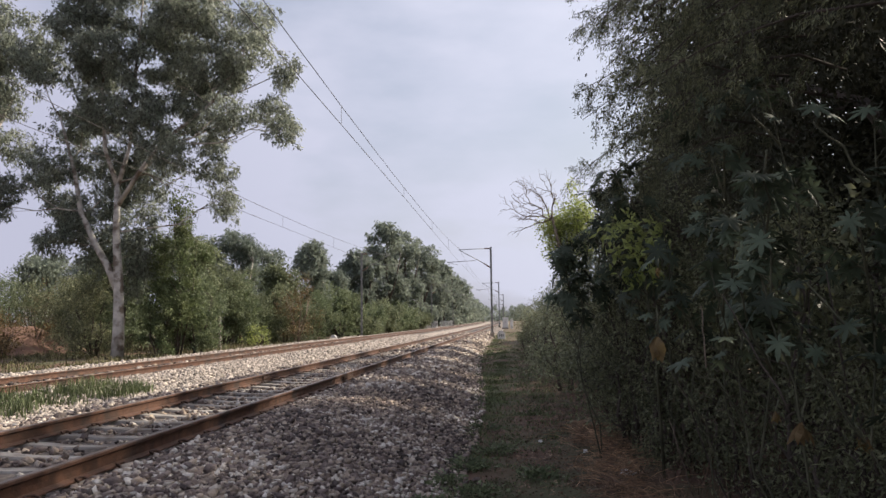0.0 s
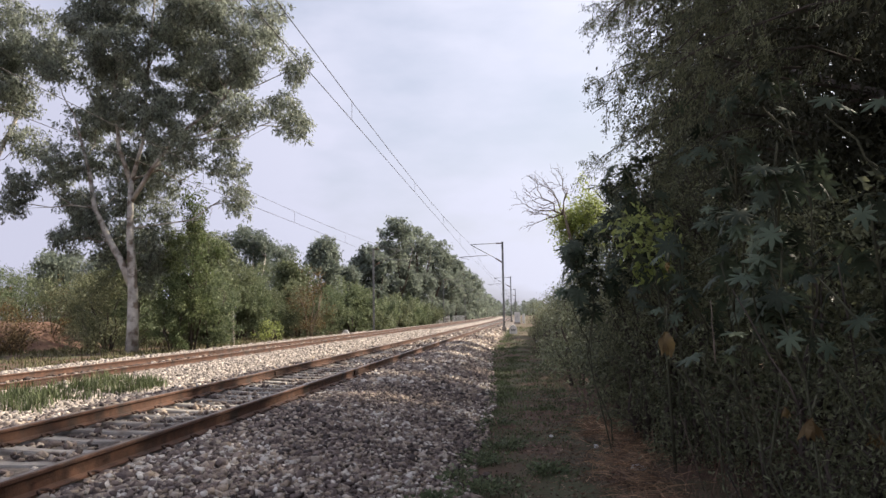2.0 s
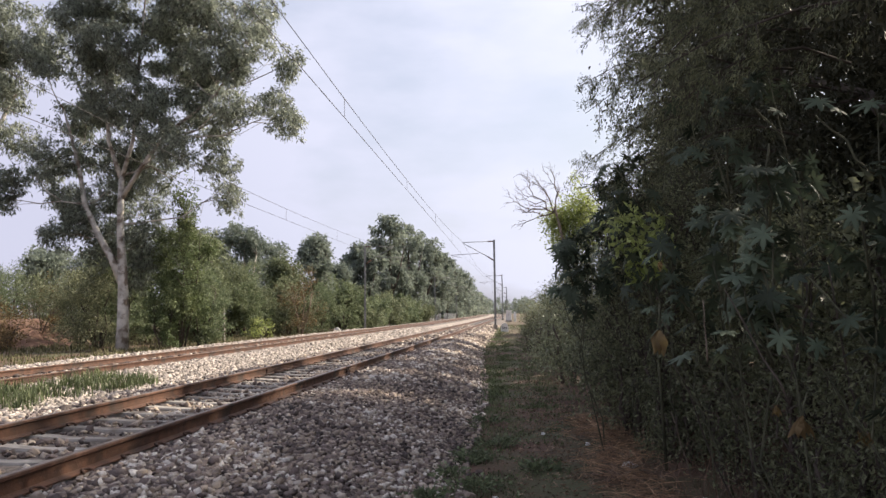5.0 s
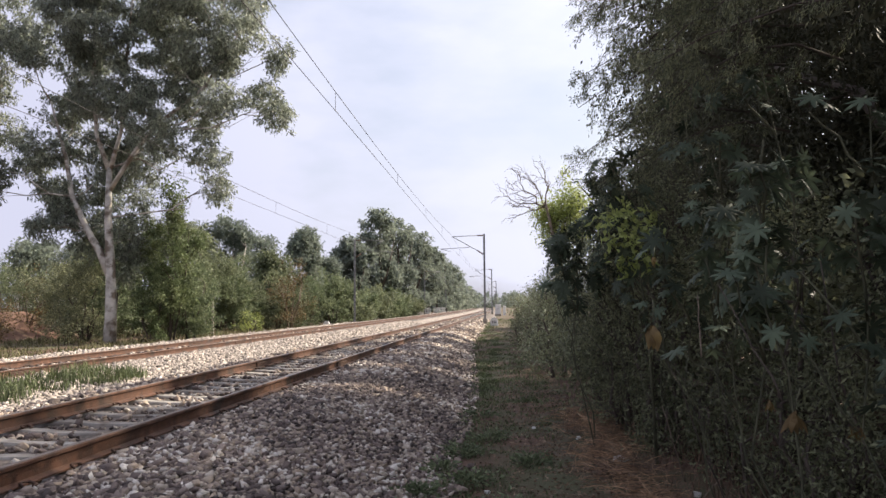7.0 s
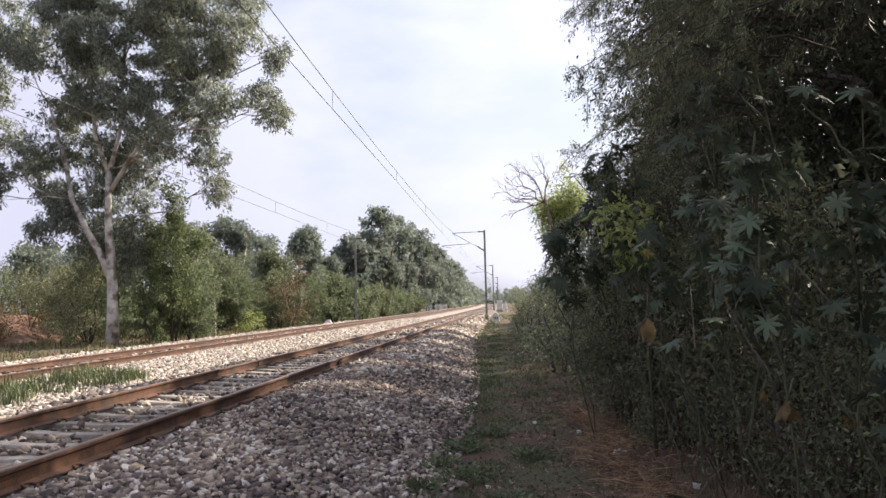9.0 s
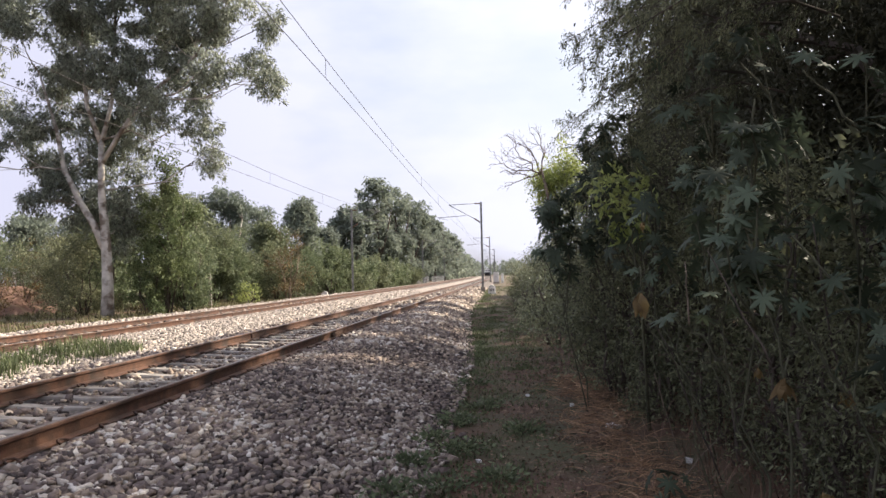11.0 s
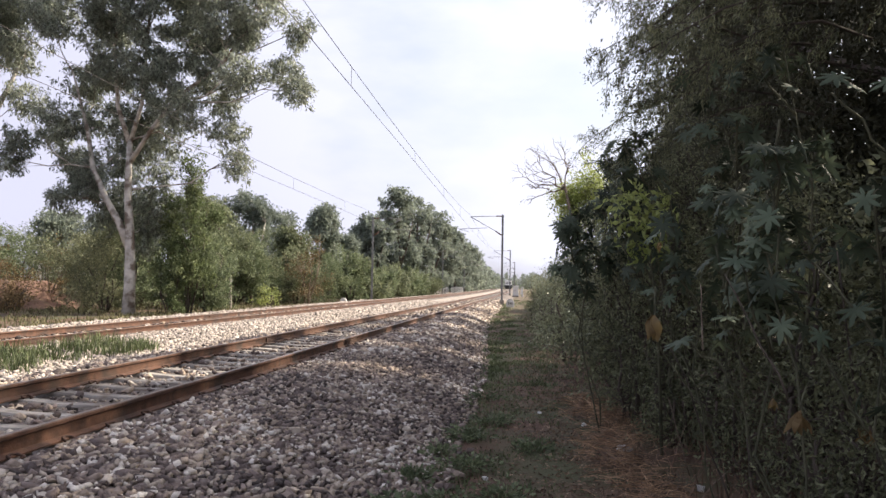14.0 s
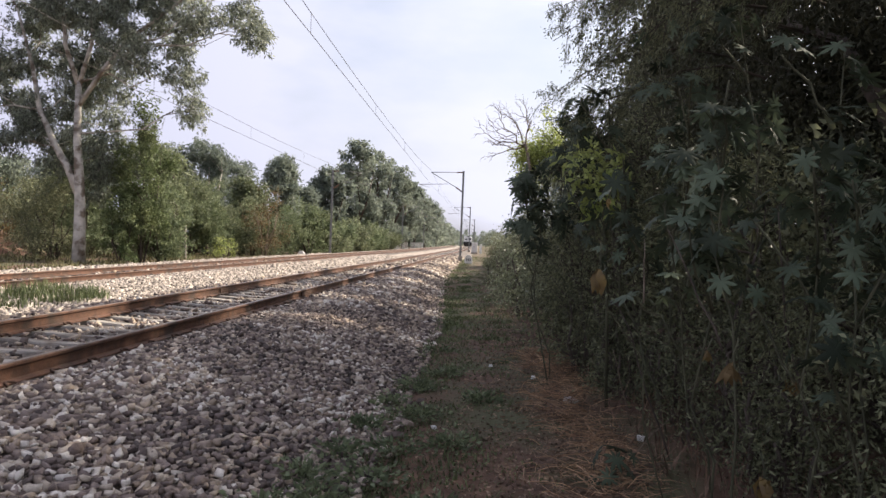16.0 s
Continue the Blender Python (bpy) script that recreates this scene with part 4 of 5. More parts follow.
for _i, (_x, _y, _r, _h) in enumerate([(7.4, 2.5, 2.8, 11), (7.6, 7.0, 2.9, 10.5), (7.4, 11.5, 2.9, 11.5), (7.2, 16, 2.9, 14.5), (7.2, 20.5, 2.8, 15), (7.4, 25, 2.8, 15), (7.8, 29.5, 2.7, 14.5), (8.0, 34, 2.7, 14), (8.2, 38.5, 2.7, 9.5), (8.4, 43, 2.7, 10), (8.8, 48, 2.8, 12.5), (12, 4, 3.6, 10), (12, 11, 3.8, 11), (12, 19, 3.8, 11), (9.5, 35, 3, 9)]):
    bush((_x, _y, -0.55), _r, "tall dense dark green tree behind the thicket", M_DARKLEAF_SHADED, 200 + _i, "dense_tree", _h, (190 if 1 < _y < 13 else 60) if _x < 9 else 30, (0.15, 0.075) if _x < 9 and 1 < _y < 13 else (0.26, 0.15), "tree", "trees by the path", 40)
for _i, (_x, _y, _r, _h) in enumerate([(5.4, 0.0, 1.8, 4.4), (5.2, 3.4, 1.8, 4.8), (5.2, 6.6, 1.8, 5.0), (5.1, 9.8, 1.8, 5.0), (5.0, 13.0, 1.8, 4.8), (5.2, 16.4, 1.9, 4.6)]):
    bush((_x, _y, -0.55), _r, "dense dark green undergrowth bush in deep shade", M_DARKLEAF_SHADED, 220 + _i, "undergrowth_bush", _h, 210, (0.11, 0.05), group="thicket bushes", lumps=26)


# ---- hanging sprays at the edge of the shade tree ----
def sprays():
    rng = np.random.default_rng(77)
    root = thing("hanging_branches", pose(0, 0, 0), "feathery drooping branches hanging from the shade tree", "branches", "trees by the path")
    v, f, c, d = [], [], [], []
    for i in range(34):
        y = rng.uniform(5.2, 9.8)
        z = 2.45 + 3.3 * (i + rng.random()) / 34
        tip = Vector((0.34 + y * 0.054 + rng.uniform(-0.12, 0.75) * (1.15 - 0.1 * z), y, z))
        root_p = Vector((3.0 + rng.uniform(-0.2, 0.4), y + rng.normal(0, 0.5), z + rng.uniform(0.2, 1.0)))
        mid = root_p.lerp(tip, 0.55) + Vector((0, 0, 0.3))
        bough = [root_p, root_p.lerp(mid, 0.5) + Vector((0, 0, 0.1)), mid, mid.lerp(tip, 0.55) + Vector((0, 0, 0.07)), tip]
        vb, fb = tube(bough, [0.016, 0.013, 0.010, 0.006, 0.003], 5)
        part("bough", mesh_of("bough", vb, fb, M_BARK_DARK, True), root)
        for k in range(22):
            t = rng.uniform(0.12, 1.0) * 4
            q = min(int(t), 3)
            a = bough[q].lerp(bough[q + 1], t - q)
            e = a + Vector((rng.uniform(-0.34, 0.06), rng.normal(0, 0.2), rng.uniform(-0.42, 0.06)))
            tube([a, a.lerp(e, 0.5) + Vector((0, 0, 0.03)), e], [0.004, 0.003, 0.0015], 4, v, f)
            for m in range(80):
                p = a.lerp(e, rng.random() ** 0.8) + Vector(rng.normal(0, 0.028, 3).tolist())
                c.append(p)
                d.append(rng.normal(0, 0.55, 3) + np.array([-0.3, 0, -0.5]))
    part("brushwood", mesh_of("brushwood", v, f, M_BARK_DARK, True), root, kind="stuff")
    part("leaves", leaves_mesh("leaves", c, d, 0.046, 0.009, M_DARKLEAF, rng, 0.4), root, kind="stuff")


sprays()


# ---- castor plants ----
def castor_leaf(seed):
    """A palmate leaf of eight toothed lobes, its blade tipped down at the end of a stalk that starts at the origin; the blade is about 1 across."""
    rng = np.random.default_rng(seed)
    v, f = tube([(0, 0, 0), (0.3, 0, 0.16), (0.62, 0, 0.2)], [0.016, 0.014, 0.011], 5)
    idx = [1] * len(f)
    o = Vector((0.62, 0, 0.2))
    tip = Matrix.Rotation(radians(rng.uniform(30, 80)), 3, "Y") @ Matrix.Rotation(radians(rng.normal(0, 14)), 3, "X")
    lobes = 8
    c0 = len(v)
    v.append(o)
    ring = []
    for i in range(lobes):
        a = radians(-150 + 300 * i / (lobes - 1))
        L = (0.6 - 0.22 * abs(i - 3.5) / 3.5) * rng.uniform(0.9, 1.1)
        u, w = Vector((math.cos(a), math.sin(a), 0)), Vector((-math.sin(a), math.cos(a), 0))
        wd = L * 0.165
        sag = rng.uniform(0.06, 0.22) * L
        edge = [(0.34, 0.72), (0.5, 0.95), (0.56, 0.78), (0.7, 0.84), (0.75, 0.6), (0.87, 0.42), (1.0, 0.0)]
        side = [u * L * t - w * wd * q - Vector((0, 0, sag * t * t + 0.02 * q)) for t, q in edge]
        side += [u * L * t + w * wd * q - Vector((0, 0, sag * t * t + 0.02 * q)) for t, q in edge[-2::-1]]
        mid = len(v)
        v.append(o + tip @ (u * L * 0.55 - Vector((0, 0, sag * 0.3 - 0.012))))
        b = len(v)
        v += [o + tip @ p for p in side]
        n = len(side)
        f.append((c0, b, mid))
        f += [(b + k, b + k + 1, mid) for k in range(n - 1)]
        f.append((b + n - 1, c0, mid))
        idx += [0] * (n + 1)
        ring.append((b, b + n - 1))
    for (b1, e1), (b2, e2) in zip(ring, ring[1:]):
        f.append((c0, e1, b2))
        idx.append(0)
    return v, f, idx


CASTOR = []
for _k in range(7):
    _v, _f, _x = castor_leaf(300 + _k)
    CASTOR.append(mesh_of("leaf", _v, _f, [M_CASTOR, M_STALK], True, _x))


def castor(base, height, leaves, seed, lean=(0, 0), size=0.36, reach=0.62, label="castor plant with large dark green palmate leaves"):
    rng = np.random.default_rng(seed)
    root = thing("castor_plant", pose(*base), label, "plant", "castor plants")
    top = Vector((lean[0], lean[1], height))
    line = wander((0, 0, -0.1), top, 6, 0.03, rng)
    v, f = tube(line, [0.009 - 0.0007 * i for i in range(7)], 7)
    joints = [(line, 1.0)]
    for i in range(3):
        s = line[3 + i]
        a = rng.uniform(0, 6.283)
        e = s + Vector((math.cos(a) * 0.35, math.sin(a) * 0.35, rng.uniform(0.4, 0.7))) * min(1.0, height / 1.4)
        br = wander(s, e, 4, 0.04, rng)
        tube(br, [0.009, 0.008, 0.008, 0.007, 0.006], 6, v, f)
        joints.append((br, 0.8))
    stem = part("stem", mesh_of("stem", v, f, M_STALK, True), root)
    for i in range(leaves):
        br, k = joints[int(rng.integers(0, len(joints)))] if i % 2 else joints[0]
        t = 1 - reach * rng.random() ** 1.4
        q = t * (len(br) - 1)
        j = min(int(q), len(br) - 2)
        p = br[j].lerp(br[j + 1], q - j)
        s = size * rng.uniform(0.65, 1.15)
        m = Matrix.Translation(p) @ pose(0, 0, 0, rng.normal(0, 14), rng.uniform(-35, 15), rng.uniform(0, 360)) @ Matrix.Diagonal((s, s, s, 1))
        part("leaf", CASTOR[i % 7], stem, m=m)
    return root


for _i, (_x, _y, _h, _n, _lx) in enumerate([(1.55, 4.75, 2.45, 34, -0.2), (1.95, 4.1, 1.7, 24, -0.1), (1.7, 5.6, 2.0, 26, -0.4), (1.75, 6.9, 2.3, 26, -0.55), (1.7, 8.2, 2.6, 28, -0.65), (1.42, 9.3, 3.3, 40, -0.3), (2.2, 4.6, 2.1, 24, -0.1), (1.95, 7.4, 3.8, 36, -0.35), (2.15, 6.0, 3.5, 34, -0.25), (1.85, 6.7, 3.1, 30, -0.2), (2.5, 5.2, 3.0, 26, -0.2), (1.7, 10.8, 3.7, 42, -0.4), (1.5, 10.0, 2.9, 36, -0.3), (1.7, 8.4, 3.4, 34, -0.35), (1.8, 12.2, 2.5, 26, -0.4), (0.95, 9.7, 2.65, 46, -0.3), (0.9, 9.2, 2.4, 44, -0.4), (1.4, 10.4, 3.4, 44, -0.1), (1.35, 9.8, 3.2, 44, -0.1), (1.5, 5.0, 2.5, 30, 0.0), (1.9, 4.6, 1.95, 22, 0.0)]):
    castor((_x, _y, -0.55), _h, int(_n * (0.85 if 5.2 < _y < 9 else 1.2)), 400 + _i, (_lx, 0.05), 0.22 if _y < 5.2 else 0.25, 0.3 if _y > 9 else 0.45)
castor((1.0, 5.6, ground_z(1.0, 5.6)), 0.24, 7, 430, (0.02, 0), 0.24, 0.8, "low castor seedling with broad dark leaves by the straw")


# ---- train ----
M_LOCO = material("loco_cream", (0.66, 0.65, 0.62), (0.80, 0.79, 0.76), 1.5, 0.4, 0.05)
M_GLASS = material("cab_glass", (0.012, 0.014, 0.016), (0.03, 0.035, 0.04), 2, 0.08, 0.0)
M_UNDER = material("underframe_black", (0.015, 0.014, 0.013), (0.035, 0.032, 0.03), 4, 0.7, 0.2)


def locomotive():
    root = thing("locomotive", pose(-4.64, 300, 0), "electric locomotive with white cab and black underframe on the rails", "train")
    bm = bmesh.new()
    sec = [(-1.5, 1.25), (-1.55, 1.6), (-1.55, 3.2), (-1.35, 3.75), (-0.8, 4.0), (0.8, 4.0), (1.35, 3.75), (1.55, 3.2), (1.55, 1.6), (1.5, 1.25)]
    rings = []
    for y, k, cut in ((0.0, 0.94, 0.0), (0.25, 1.0, 0.0), (18.0, 1.0, 0.0), (18.25, 0.94, 0.0)):
        rings.append([bm.verts.new((x * k, y + (0.55 * max(0.0, z - 2.3) / 1.7 if y < 1 else -0.55 * max(0.0, z - 2.3) / 1.7), z)) for x, z in sec])
    for a, b in zip(rings, rings[1:]):
        for i in range(10):
            j = (i + 1) % 10
            bm.faces.new((a[i], a[j], b[j], b[i]))
    bm.faces.new(rings[0][::-1])
    bm.faces.new(rings[-1])
    bmesh.ops.recalc_face_normals(bm, faces=bm.faces[:])
    part("body", bm_mesh("body", bm, M_LOCO), root)
    part("underframe", bm_mesh("underframe", box_bm(2.9, 18.3, 0.85, (0, 9.12, 0.40), 0.04), M_UNDER), root)
    for x in (-0.72, 0.72):
        bm = box_bm(1.05, 0.05, 0.75, (0, 0, 0), 0.015)
        part("windscreen", bm_mesh("windscreen", bm, M_GLASS), root, m=pose(x, 0.18, 2.55, -17, 0, 0))
    part("headlight", bm_mesh("headlight", box_bm(0.5, 0.25, 0.3, (0, 0.52, 3.62), 0.05), M_GLASS), root)
    for x in (-0.98, 0.98):
        v, f = tube([(x, 0.05, 1.05), (x, -0.45, 1.05), (x, -0.46, 1.05), (x, -0.52, 1.05)], [0.09, 0.09, 0.23, 0.23], 12)
        part("buffer", mesh_of("buffer", v, f, M_UNDER), root)
    part("cowcatcher", bm_mesh("cowcatcher", box_bm(2.5, 0.12, 0.5, (0, 0.1, 0.12), 0.02), M_UNDER), root)
    part("skirt", bm_mesh("skirt", box_bm(3.0, 0.06, 1.3, (0, -0.035, 0.55), 0.02), M_UNDER), root, "black lower front panel")
    for y in (2.6, 4.6, 6.4, 11.8, 13.6, 15.6):
        for x in (-0.86, 0.86):
            v, f = tube([(x - 0.065, y, 0.546), (x + 0.065, y, 0.546)], [0.545, 0.545], 20)
            part("wheel", mesh_of("wheel", v, f, M_CLIP), root)
    v, f = [], []
    for x in (-0.5, 0.5):
        tube([(x, 13.0, 4.1), (x * 0.8, 14.4, 5.0), (x * 0.9, 13.2, 5.9)], [0.03, 0.03, 0.025], 5, v, f)
    tube([(-0.95, 13.2, 5.9), (0.95, 13.2, 5.9)], [0.03, 0.03], 5, v, f)
    part("pantograph", mesh_of("pantograph", v, f, M_MAST), root)
    return root


LOCO = locomotive()


# ---- lineside details ----
def white_stone(x, y, s=1.0, marks=3):
    root = thing("marker_stone", pose(x, y, ground_z(x, y) - 0.02), "whitewashed round-topped kilometre stone with dark marks", "marker stone", "marker stones")
    prof = [(-0.3, 0), (-0.3, 0.36), (-0.27, 0.5), (-0.19, 0.62), (-0.08, 0.68), (0.08, 0.68), (0.19, 0.62), (0.27, 0.5), (0.3, 0.36), (0.3, 0)]
    bm = bmesh.new()
    fr = [bm.verts.new((px * s, -0.09 * s, pz * s)) for px, pz in prof]
    bk = [bm.verts.new((px * s, 0.09 * s, pz * s)) for px, pz in prof]
    bm.faces.new(fr)
    bm.faces.new(bk[::-1])
    for i in range(len(prof)):
        j = (i + 1) % len(prof)
        bm.faces.new((fr[i], bk[i], bk[j], fr[j]))
    bmesh.ops.recalc_face_normals(bm, faces=bm.faces[:])
    bmesh.ops.bevel(bm, geom=bm.edges[:], offset=0.012 * s, segments=1, affect="EDGES")
    part("stone_body", bm_mesh("stone_body", bm, M_WHITE), root)
    for i in range(marks):
        part("mark", bm_mesh("mark", box_bm(0.07 * s, 0.008, 0.2 * s, ((i - 1) * 0.13 * s, -0.093 * s, 0.2 * s)), M_BLACK), root)
    return root


white_stone(-1.05, 48.5, 0.86)
white_stone(-15.9, 61.0, 1.0, 0)


def cabinet():
    root = thing("signal_cabinet", pose(-1.35, 92, ground_z(-1.2, 92)), "white painted steel signalling cabinet on a plinth", "cabinet")
    part("plinth", bm_mesh("plinth", box_bm(0.86, 0.7, 0.22, (0, 0, 0), 0.02), M_CONCRETE), root)
    part("body", bm_mesh("body", box_bm(0.72, 0.62, 1.2, (0, 0, 0.22), 0.02), M_WHITE), root)
    part("roof", bm_mesh("roof", box_bm(0.82, 0.74, 0.07, (0, 0, 1.42), 0.02), M_WHITE), root)
    for x in (-0.18, 0.18):
        d = part("door", bm_mesh("door", box_bm(0.335, 0.025, 1.06, (x, -0.322, 0.29), 0.006), M_WHITE), root)
        part("handle", bm_mesh("handle", box_bm(0.025, 0.03, 0.14, (x * 0.35, -0.345, 0.85), 0.004), M_MAST), d)


cabinet()


def marker_post():
    root = thing("marker_post", pose(-0.55, 95, ground_z(-0.55, 95)), "white-painted square concrete lineside post", "marker post")
    part("shaft", bm_mesh("shaft", box_bm(0.34, 0.2, 1.35, (0, 0, -0.1), 0.03), M_WHITE), root)


marker_post()


def paling_fence(x, y, n, rz):
    root = thing("paling_fence", pose(x, y, -0.7, 0, 0, rz), "short white-painted paling fence before the trees", "fence", "white fences")
    for z in (0.45, 1.15):
        part("rail", bm_mesh("rail", box_bm(n * 0.3, 0.06, 0.1, (n * 0.15, 0.05, z), 0.008), M_WHITE), root)
    for i in range(n):
        part("paling", bm_mesh("paling", box_bm(0.17, 0.04, 1.6, (i * 0.3 + 0.1, 0, 0), 0.008), M_WHITE), root)


paling_fence(-20.6, 150, 14, 0)
paling_fence(-18.2, 172, 10, 0)


def post(x, y, h, w, label, mat):
    root = thing("concrete_post", pose(x, y, -0.75, 1.2, -1.5, 8), label, "post", "posts")
    part("shaft", bm_mesh("shaft", box_bm(w, w, h, (0, 0, -0.2), 0.015), mat), root)


post(-20.6, 48, 2.6, 0.16, "slim weathered concrete post standing in the scrub", M_CONCRETE)
post(-17.6, 131, 6.0, 0.22, "grey steel post beside the line", M_MAST)


def grass(name, spots, per, height, label, mat, seed, spread=0.16, lean=0.35, wide=0.008, parent=None):
    """Tufts of narrow blades at (x, y, z, k) spots; ONE object."""
    rng = np.random.default_rng(seed)
    c = np.repeat(np.array([s[:3] for s in spots]), per, 0)
    k = np.repeat(np.array([s[3] for s in spots]), per)
    n = len(c)
    c[:, :2] += rng.normal(0, spread, (n, 2))
    h = (height * k * rng.uniform(0.45, 1.25, n))[:, None]
    a = rng.uniform(0, 6.283, n)
    out = np.stack([np.cos(a), np.sin(a), np.zeros(n)], 1)
    side = np.stack([-np.sin(a), np.cos(a), np.zeros(n)], 1) * wide * rng.uniform(0.6, 1.5, (n, 1))
    bend = np.abs(rng.normal(lean, lean * 0.5, (n, 1)))
    up = np.array([0, 0, 1.0])
    m = c + up * h * 0.6 + out * h * bend * 0.35
    t = c + up * h * (1 - bend * 0.3) + out * h * bend
    v = np.stack([c - side, c + side, m + side * 0.8, m - side * 0.8, t], 1)
    i = np.arange(n)[:, None] * 5
    loops = np.concatenate([i, i + 1, i + 2, i, i + 2, i + 3, i + 3, i + 2, i + 4], 1)
    return thing(name, pose(0, 0, 0), label, "grass", kind="stuff", data=fast_mesh(name, v, loops, 3, mat))


_r = np.random.default_rng(500)
grass("tall_grass", [(x, y, bed_z(x) - 0.03, k) for x, y, k in zip(_r.uniform(-10.2, -8.8, 80), _r.uniform(10.4, 17.0, 80), _r.uniform(0.5, 1.3, 80))], 44, 0.3, "tall green grass growing in the ballast between the lines", M_GRASS, 501, 0.14, 0.4, 0.009)
_s = []
for _k in range(2500):
    _y = 2.5 + 34 * _r.random() ** 1.6
    _x = _r.choice([_r.normal(-0.72, 0.14), _r.normal(-0.35, 0.3), _r.normal(0.3, 0.3)], p=[0.48, 0.36, 0.16])
    if noise.noise((_x * 1.3, _y * 0.7, 9)) > -0.12:
        _s.append((_x, _y, ground_z(_x, _y) - 0.01, _r.uniform(0.5, 1.2)))
grass("path_weeds", _s, 17, 0.055, "short green weeds along the trodden path", M_GRASS, 502, 0.09, 0.7, 0.006)
_s = [(x, y, ground_z(x, y) - 0.02, k) for x, y, k in zip(_r.uniform(-19.5, -16.6, 420), _r.uniform(22, 90, 420), _r.uniform(0.5, 1.3, 420))]
grass("bank_grass", _s, 26, 0.2, "rough olive grass and weeds below the trees", M_DRYGRASS, 503, 0.3, 0.5, 0.02)
_s = [(x, y, ground_z(x, y) - 0.02, k) for x, y, k in zip(_r.uniform(-45, -18, 700), _r.uniform(24, 75, 700), _r.uniform(0.5, 1.3, 700))]
grass("scrub_grass", _s, 26, 0.32, "rough dry grass under the trees", M_DRYGRASS, 504, 0.5, 0.6, 0.018)
_s = [(x, y, ground_z(x, y) - 0.01, k) for x, y, k in zip(_r.normal(1.1, 0.22, 45), _r.uniform(3.6, 18, 45), _r.uniform(0.5, 1.1, 45))]
grass("dry_straw", _s, 34, 0.2, "dry brown straw and dead stems under the bushes", M_STRAW, 505, 0.16, 2.6, 0.003)
_s = [(x, y, ground_z(x, y) - 0.01, k) for x, y, k in zip(_r.uniform(1.4, 2.5, 420), _r.uniform(3.2, 14, 420), _r.uniform(0.4, 1.3, 420))]
grass("dead_stems", _s, 4, 0.36, "thin dry brown stalks standing under the bushes", M_STRAW, 506, 0.16, 1.1, 0.0035)


def hay():
    """Cut stalks lying in a loose low ridge beside the path."""
    rng = np.random.default_rng(507)
    v, f = [], []
    for i in range(1500):
        y = rng.uniform(4.9, 12.0)
        x = 1.0 + 0.1 * math.sin(y * 2.1) + rng.normal(0, 0.17)
        heap = 0.13 * max(0.0, 1 - abs(x - 1.0) / 0.3) * (0.4 + 0.6 * max(0.0, math.sin(y * 2.6)))
        z = ground_z(x, y) + 0.008 + heap * rng.random() ** 0.6
        a, L = rng.uniform(0, 6.283), rng.uniform(0.12, 0.42)
        e = Vector((math.cos(a), math.sin(a), rng.normal(0.05, 0.16))) * L
        p = Vector((x, y, z))
        side = Vector((-math.sin(a), math.cos(a), 0)) * rng.normal(0, 0.06)
        tube([p, p + e * 0.35 + side + Vector((0, 0, 0.03)), p + e * 0.7 + side * 1.3 + Vector((0, 0, 0.02)), p + e], [0.0028, 0.0026, 0.0022, 0.0015], 3, v, f)
    thing("straw_heap", pose(0, 0, 0), "tangled golden-brown cut straw lying beside the path", "straw", kind="stuff", data=mesh_of("straw_heap", v, f, M_HAY))


hay()


_s = []
for _k in range(420):
    _y = 13 + 52 * _r.random() ** 1.3
    _x = -2.75 + 2.0 * (1 - 0.425 * smooth((_y - 12) / 20)) + abs(_r.normal(0.0, 0.28)) if _k % 3 else _r.normal(0.35, 0.3)
    _s.append((_x, _y, ground_z(_x, _y) - 0.01, _r.uniform(0.5, 1.3)))
for _k in range(260):
    _y = 20 + 50 * _r.random()
    _x = _r.uniform(-1.5, 0.9)
    if noise.noise((_x * 0.8, _y * 0.35, 5)) > -0.1:
        _s.append((_x, _y, ground_z(_x, _y) - 0.01, _r.uniform(0.5, 1.2)))
grass("verge_grass", _s, 20, 0.1, "short green grass along the foot of the ballast", M_GRASS, 508, 0.16, 0.7, 0.009)


def litter():
    rng = np.random.default_rng(510)
    n = 15000
    y = 2.6 + 22 * rng.random(n) ** 1.5
    x = rng.normal(0.55, 0.62, n)
    keep = (x > -0.75) & (x < 2.6)
    x, y = x[keep], y[keep]
    c = np.stack([x, y, np.array([ground_z(a, b) for a, b in zip(x, y)]) + 0.006], 1)
    d = rng.normal(0, 1, c.shape) * np.array([1, 1, 0.12])
    thing("leaf_litter", pose(0, 0, 0), "fallen dry brown leaves and chips scattered on the path", "leaf litter", kind="stuff", data=leaves_mesh("leaf_litter", c, d, 0.036, 0.019, M_LITTER, rng, 0.0))


litter()


def weed(x, y, r, n, seed, z=None):
    rng = np.random.default_rng(seed)
    g = ground_z(x, y) if z is None else z
    root = thing("weed_plant", pose(x, y, g), "low green broad-leaved weed at the edge of the ballast", "weed", "weeds")
    p = rng.normal(0, 1, (n, 3)) * np.array([r * 0.5, r * 0.5, 0.03]) + np.array([0, 0, 0.05])
    d = p * np.array([1, 1, 0]) + rng.normal(0, 0.05, (n, 3)) + np.array([0, 0, 0.06])
    part("leaves", leaves_mesh("leaves", p, d, 0.055, 0.03, M_GREEN, rng, 0.0), root, kind="stuff")


